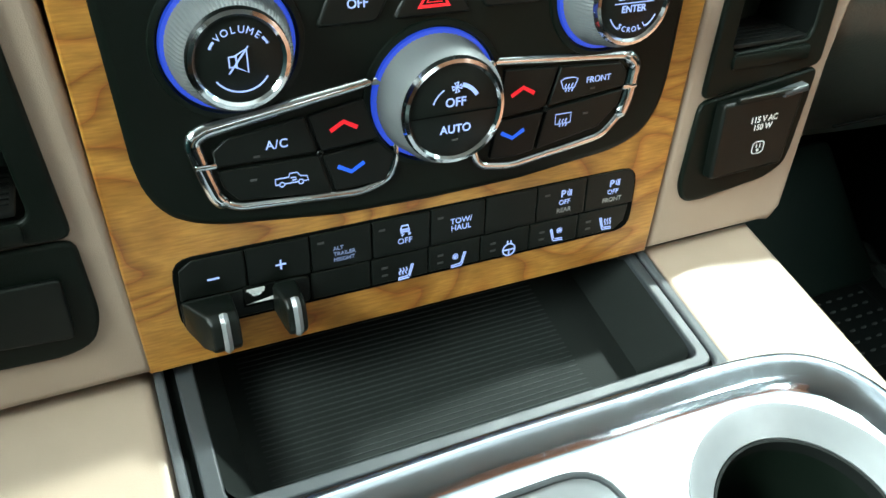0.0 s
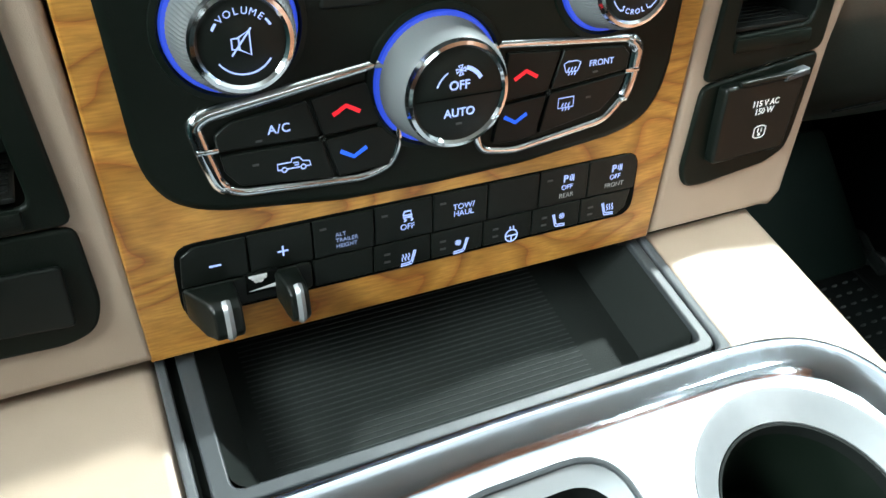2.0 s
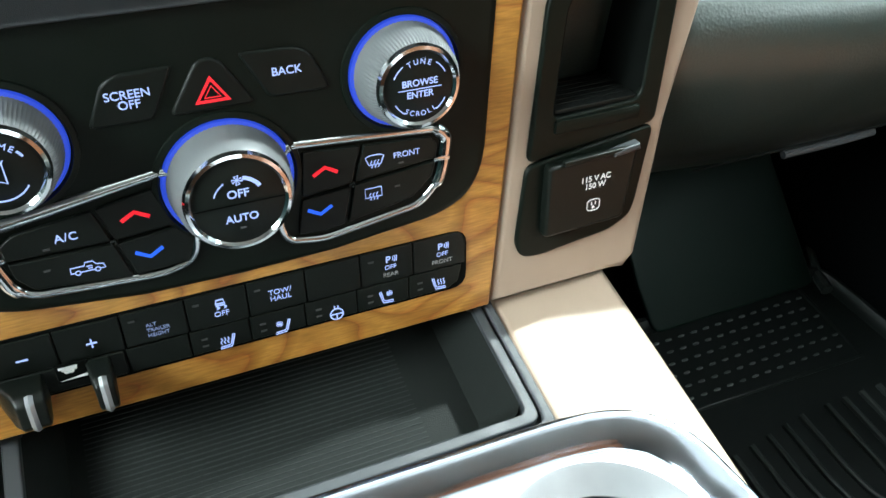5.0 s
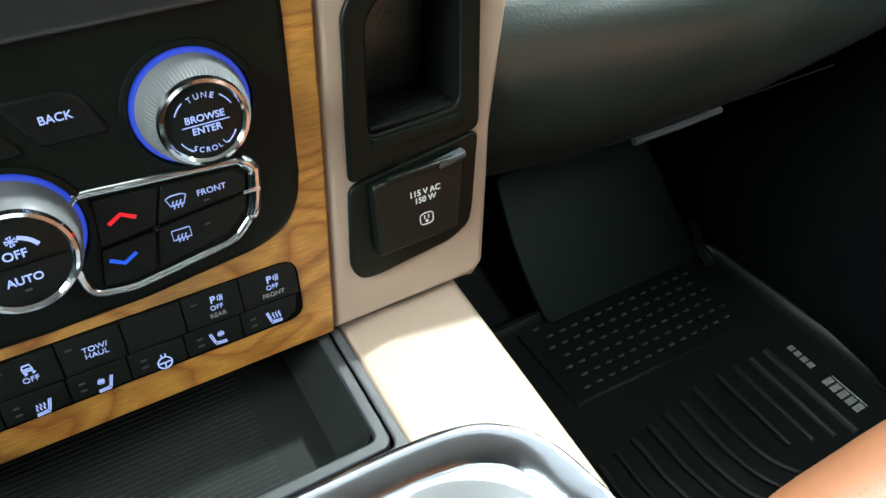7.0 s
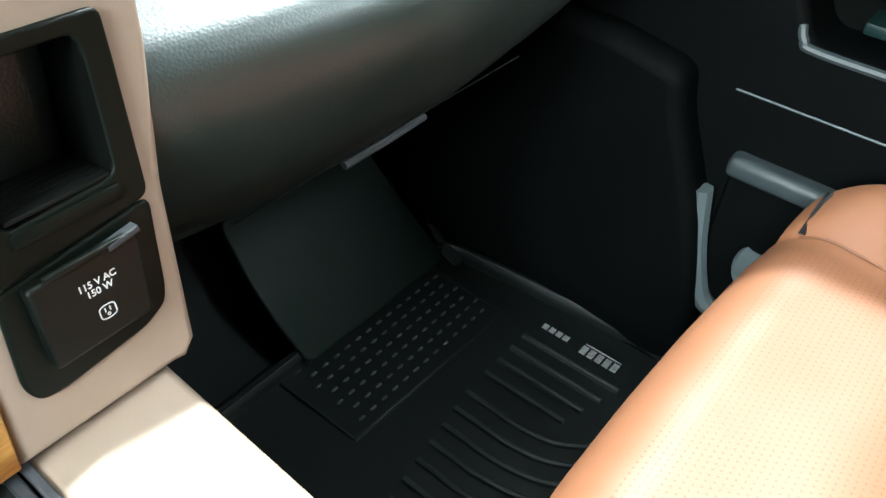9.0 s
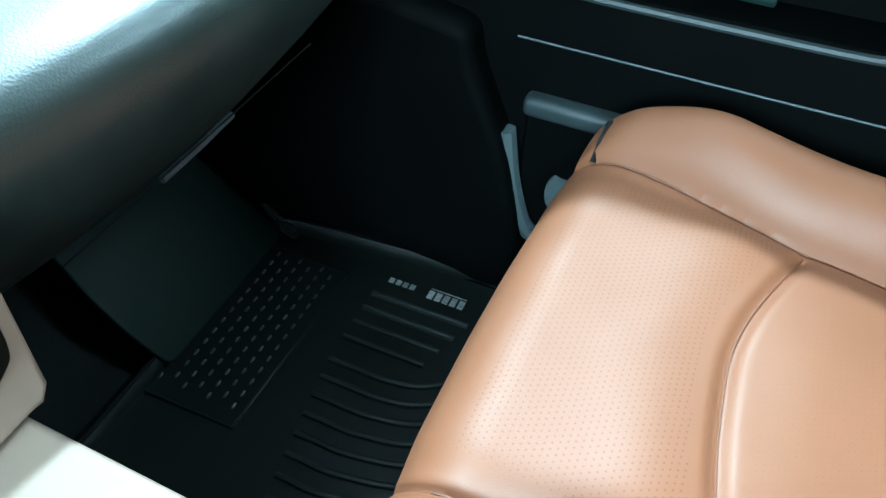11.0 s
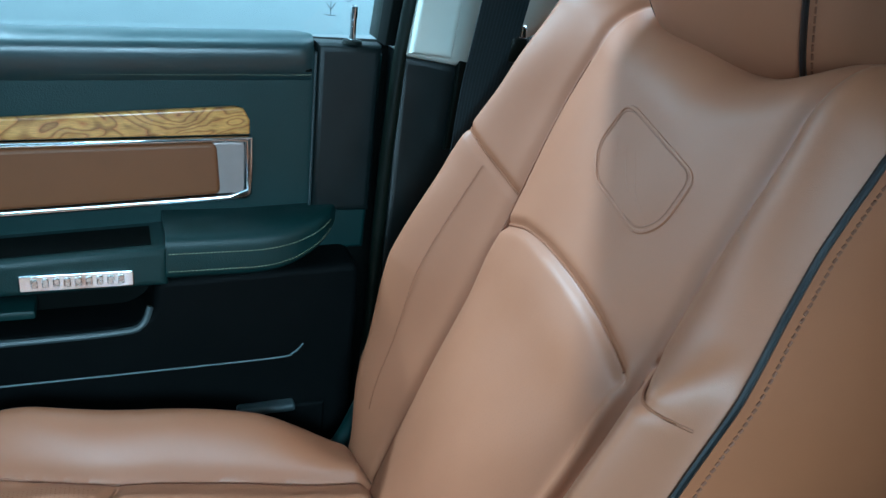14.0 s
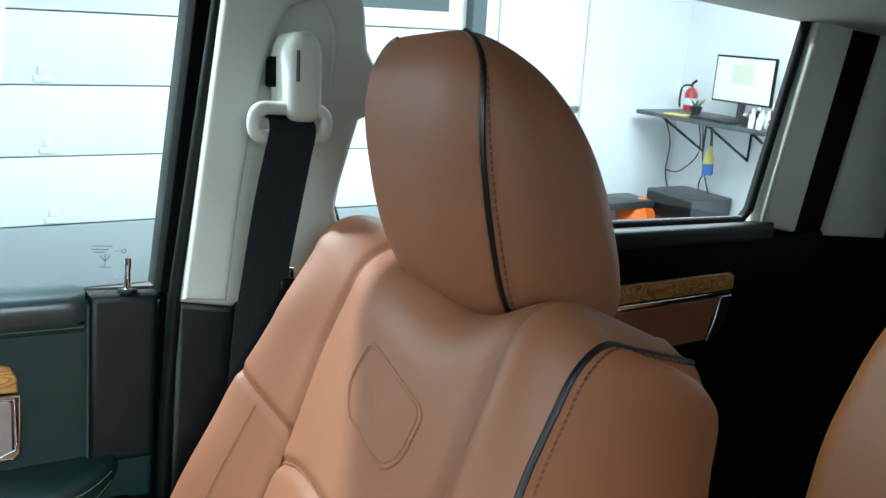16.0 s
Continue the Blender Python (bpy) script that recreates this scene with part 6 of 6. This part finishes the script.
FLOOR_Z = -0.62
gpart("wall_east", box_bm(5.46, 5.6, -6.1, 6.0, FLOOR_Z, 3.7, 0), "wall", "white painted garage wall", "wall")
gpart("wall_south_garage", box_bm(-6.0, 5.46, -6.1, -5.94, FLOOR_Z, 3.7, 0), "wall", "white painted garage wall", "wall")
gpart("ground", box_bm(-60, 60, -60, 60, FLOOR_Z - 0.1, FLOOR_Z, 0), "concrete", "grey concrete garage floor", "ground")
gpart("ceiling_garage", box_bm(-6.0, 5.46, -5.94, 6.0, 3.6, 3.7, 0), "wall", "white garage ceiling", "ceiling")
gpart("wall_west_garage", box_bm(-6.1, -6.0, -5.94, 6.0, FLOOR_Z, 3.7, 0), "wall", "white painted garage wall", "wall")
gpart("wall_north_garage", box_bm(-6.0, 5.46, 6.0, 6.1, FLOOR_Z, 3.7, 0), "wall", "white painted garage wall", "wall")

M["grey_panel"] = mat("mid_grey_panel", (0.33, 0.37, 0.38), 0.5, second=(0.38, 0.42, 0.43), scale=3)
gd = thing("garage_door", "white sectional garage door with horizontal panels", "garage door", GAR, kind="structure")
for k in range(7):
    z0 = -0.613 + 0.4325 * k
    # the lowest panel is mid grey, the others white
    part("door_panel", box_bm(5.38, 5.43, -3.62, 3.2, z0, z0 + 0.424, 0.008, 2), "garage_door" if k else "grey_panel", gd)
for y in (-0.79, -2.3, 0.9):
    for z in (0.69, 0.26, -0.18):
        h = part("hinge", box_bm(5.366, 5.382, y - 0.05, y + 0.05, z + 0.01, z + 0.05, 0.004, 1), "garage_door", gd)
        part("hinge_tip", box_bm(5.362, 5.380, y - 0.025, y + 0.025, z + 0.05, z + 0.11, 0.008, 2), "garage_door", h)
part("track", box_bm(5.33, 5.44, -3.80, -3.68, FLOOR_Z, 2.6, 0.008, 1), "grey_rail", gd, "grey steel door track")
part("window_band", box_bm(5.372, 5.382, -3.50, -2.60, 1.24, 1.50, 0.004, 1), "grey_rail", gd, "grey window frame in the door")
ed = thing("door_3", "white flush side door in the garage wall", "door", GAR, kind="structure")
part("leaf", box_bm(5.425, 5.455, -4.80, -3.98, FLOOR_Z + 0.01, 1.60, 0.004), "garage_door", ed)
part("frame", box_bm(5.42, 5.46, -4.86, -4.815, FLOOR_Z, 1.66, 0.004), "wall", ed)
part("push_bar", box_bm(5.37, 5.425, -4.76, -4.05, 0.50, 0.56, 0.01, 2), "satin", ed, "grey push bar")

DESK = GAR @ pose(0, -0.34, 0)
shelf = thing("wall_desk", "dark grey fold-down wall desk on metal brackets", "desk", DESK)
part("board", box_bm(3.70, 5.36, -5.60, -5.02, 0.500, 0.535, 0.004), "grey_rim", shelf)
for x in (5.10, 4.60, 4.15):
    part("bracket", tube([(x, -5.595, 0.495), (x, -5.595, 0.20), (x, -5.10, 0.49)], 0.012, False, 6), "black", shelf)
mon = thing("monitor", "thin black-framed computer monitor switched on", "monitor", DESK @ pose(4.49, -5.30, 0.535, 0, 0, 0))
part("frame", box_bm(-0.295, 0.295, -0.012, 0.012, 0.14, 0.50, 0.005, 2), "black", mon)
M["screen_lit"] = mat("lit_screen", (0.6, 0.6, 0.55), 0.4, emit=(0.85, 0.84, 0.74), strength=0.62)
M["screen_box"] = mat("lit_picture", (0.5, 0.5, 0.4), 0.4, emit=(0.62, 0.62, 0.45), strength=0.6)
part("screen", box_bm(-0.280, 0.280, 0.0122, 0.0145, 0.155, 0.485, 0), "screen_lit", mon, "glowing cream screen")
part("picture", box_bm(-0.10, 0.11, 0.0146, 0.0152, 0.29, 0.44, 0), "screen_box", mon)
part("stand", box_bm(-0.03, 0.03, -0.03, 0.0, 0.02, 0.30, 0.004), "black", mon)
part("foot", box_bm(-0.13, 0.13, -0.10, 0.10, 0.0, 0.02, 0.006, 2), "black", mon)
M["red"] = mat("red_enamel", (0.42, 0.02, 0.025), 0.3, second=(0.34, 0.015, 0.02), scale=8)
M["blue"] = mat("blue_label", (0.02, 0.12, 0.42), 0.4, second=(0.02, 0.10, 0.36), scale=8)
M["yellow"] = mat("yellow_plastic", (0.60, 0.50, 0.08), 0.4, second=(0.52, 0.44, 0.07), scale=8)
M["orange"] = mat("orange_plastic", (0.80, 0.17, 0.02), 0.45, second=(0.7, 0.14, 0.02), scale=6)
M["leaf"] = mat("leaf_green", (0.05, 0.11, 0.03), 0.5, second=(0.08, 0.15, 0.04), scale=40)
ext = thing("fire_extinguisher", "small red fire extinguisher with a white label", "extinguisher", DESK @ pose(5.23, -5.50, 0.535))
part("body", lathe([(0.05, 0.0), (0.055, 0.02), (0.055, 0.15), (0.03, 0.19), (0.015, 0.20)], 24), "red", ext)
part("label", lathe([(0.0556, 0.05), (0.0556, 0.11)], 24, 0, False, False), "print", ext)
part("valve", tube([(0, 0, 0.19), (0, 0, 0.23), (-0.06, 0.02, 0.26)], 0.012, False, 8), "black", ext)
part("hose", tube(spline([(0, 0, 0.22), (0.08, 0.03, 0.20), (0.10, 0.03, 0.10), (0.09, 0.03, 0.02)], 5), 0.009, False, 8), "black", ext)
pot = thing("potted_plant", "small green plant in a black pot", "plant", DESK @ pose(4.93, -5.28, 0.535))
part("pot", lathe([(0.035, 0.0), (0.05, 0.07), (0.045, 0.07), (0.04, 0.05), (0.0, 0.05)], 20), "black", pot)
rnd = random.Random(3)
for k in range(16):
    a, l = rnd.uniform(0, 6.28), rnd.uniform(0.04, 0.08)
    part("leaf", tube(spline([(0, 0, 0.05), (0.4 * l * math.cos(a), 0.4 * l * math.sin(a), 0.08), (l * math.cos(a), l * math.sin(a), 0.06 + l)], 3), [0.002, 0.004, 0.006, 0.007, 0.006, 0.004, 0.001], False, 5, 0.3), "leaf", pot)
for i in range(20):
    x, y, h = 3.80 + 0.027 * i + rnd.uniform(-0.008, 0.008), -5.20 + 0.11 * (i % 3 - 1) + rnd.uniform(-0.02, 0.02), rnd.uniform(0.08, 0.15)
    bt = thing("bottle", "small spray bottle standing on the wall desk", "bottle", DESK @ pose(x - 0.02, y, 0.535), "bottles on the wall desk")
    part("body", lathe([(0.020, 0.0), (0.022, 0.01), (0.022, h * 0.65), (0.009, h * 0.8), (0.009, h * 0.86)], 16), rnd.choice(["print", "grey_rail", "black", "print", "black", "dim_rail", "print"]), bt)
    part("cap", lathe([(0.011, h * 0.86), (0.011, h), (0.0, h)], 12), rnd.choice(["black", "print", "red"]), bt)
kb = thing("keyboard", "black keyboard lying on the wall desk", "keyboard", DESK @ pose(4.55, -5.10, 0.535))
part("body", box_bm(-0.20, 0.20, -0.06, 0.06, 0.0, 0.022, 0.004), "black", kb)
pad_y = thing("note_pad", "yellow note pad lying on the wall desk", "note pad", DESK @ pose(4.93, -5.08, 0.535, 0, 0, 12))
part("pages", box_bm(-0.10, 0.10, -0.05, 0.05, 0.0, 0.012, 0.002), "yellow", pad_y)
hb = thing("hanging_bottle", "yellow bottle with a blue label hung under the desk", "bottle", DESK @ pose(4.78, -5.35, 0.06))
part("body", lathe([(0.04, 0.0), (0.045, 0.01), (0.045, 0.12), (0.03, 0.17), (0.012, 0.24)], 20), "yellow", hb)
part("label", lathe([(0.0458, 0.0), (0.0458, 0.095)], 20, 0, False, False), "blue", hb)
part("trigger", tube([(0, 0, 0.23), (0.0, 0.0, 0.30), (0, 0.03, 0.44)], 0.010, False, 8), "black", hb)
for k, pts in enumerate(([(5.32, -5.3, 0.50), (5.36, -5.45, 0.25), (5.42, -5.5, -0.05), (5.30, -5.5, -0.30)], [(5.0, -5.4, 0.49), (5.05, -5.5, 0.20), (5.25, -5.5, 0.0), (5.42, -5.5, -0.02)],
                         [(4.95, -5.4, 0.49), (4.98, -5.5, 0.10), (4.85, -5.5, -0.20), (4.80, -5.5, -0.45)], [(4.85, -5.4, 0.49), (4.90, -5.5, 0.15), (5.0, -5.5, -0.10), (4.78, -5.5, -0.45)])):
    cb = part("cable", tube(spline(pts, 8), 0.006, False, 6), "black", None, "thin black cable hanging under the desk", DESK)
    tagged(cb, category="cable", group="cables under the desk")
bx = thing("equipment_box", "dark grey equipment box standing on a cabinet", "box", DESK @ pose(4.95, -5.35, -0.62))
part("body", box_bm(-0.28, 0.28, -0.22, 0.22, 0.0, 0.49, 0.01, 2), "grey_rim", bx)
part("front_frame", box_bm(-0.265, 0.265, 0.218, 0.226, 0.28, 0.475, 0.004, 1), "black", bx)
bag = thing("orange_bag", "crumpled bright orange plastic bag", "bag", DESK @ pose(5.22, -5.05, -0.62))
bm = bmesh.new()
bmesh.ops.create_icosphere(bm, subdivisions=3, radius=0.17)
for v in bm.verts:
    v.co *= 1 + 0.25 * noise.noise(v.co * 14) + 0.12 * noise.noise(v.co * 34)
    v.co.z = max(0.0, v.co.z * 1.25 + 0.19)
part("body", bm, "orange", bag)
bn = thing("dark_bench", "dark low bench beside the orange bag", "bench", DESK @ pose(5.40, -4.62, -0.62))
part("top", box_bm(-0.30, 0.05, -0.50, 0.40, 0.34, 0.40, 0.01, 2), "grey_rim", bn)
for y in (-0.44, 0.34):
    part("leg", box_bm(-0.27, -0.22, y - 0.03, y + 0.03, 0.0, 0.345, 0.004), "black", bn)
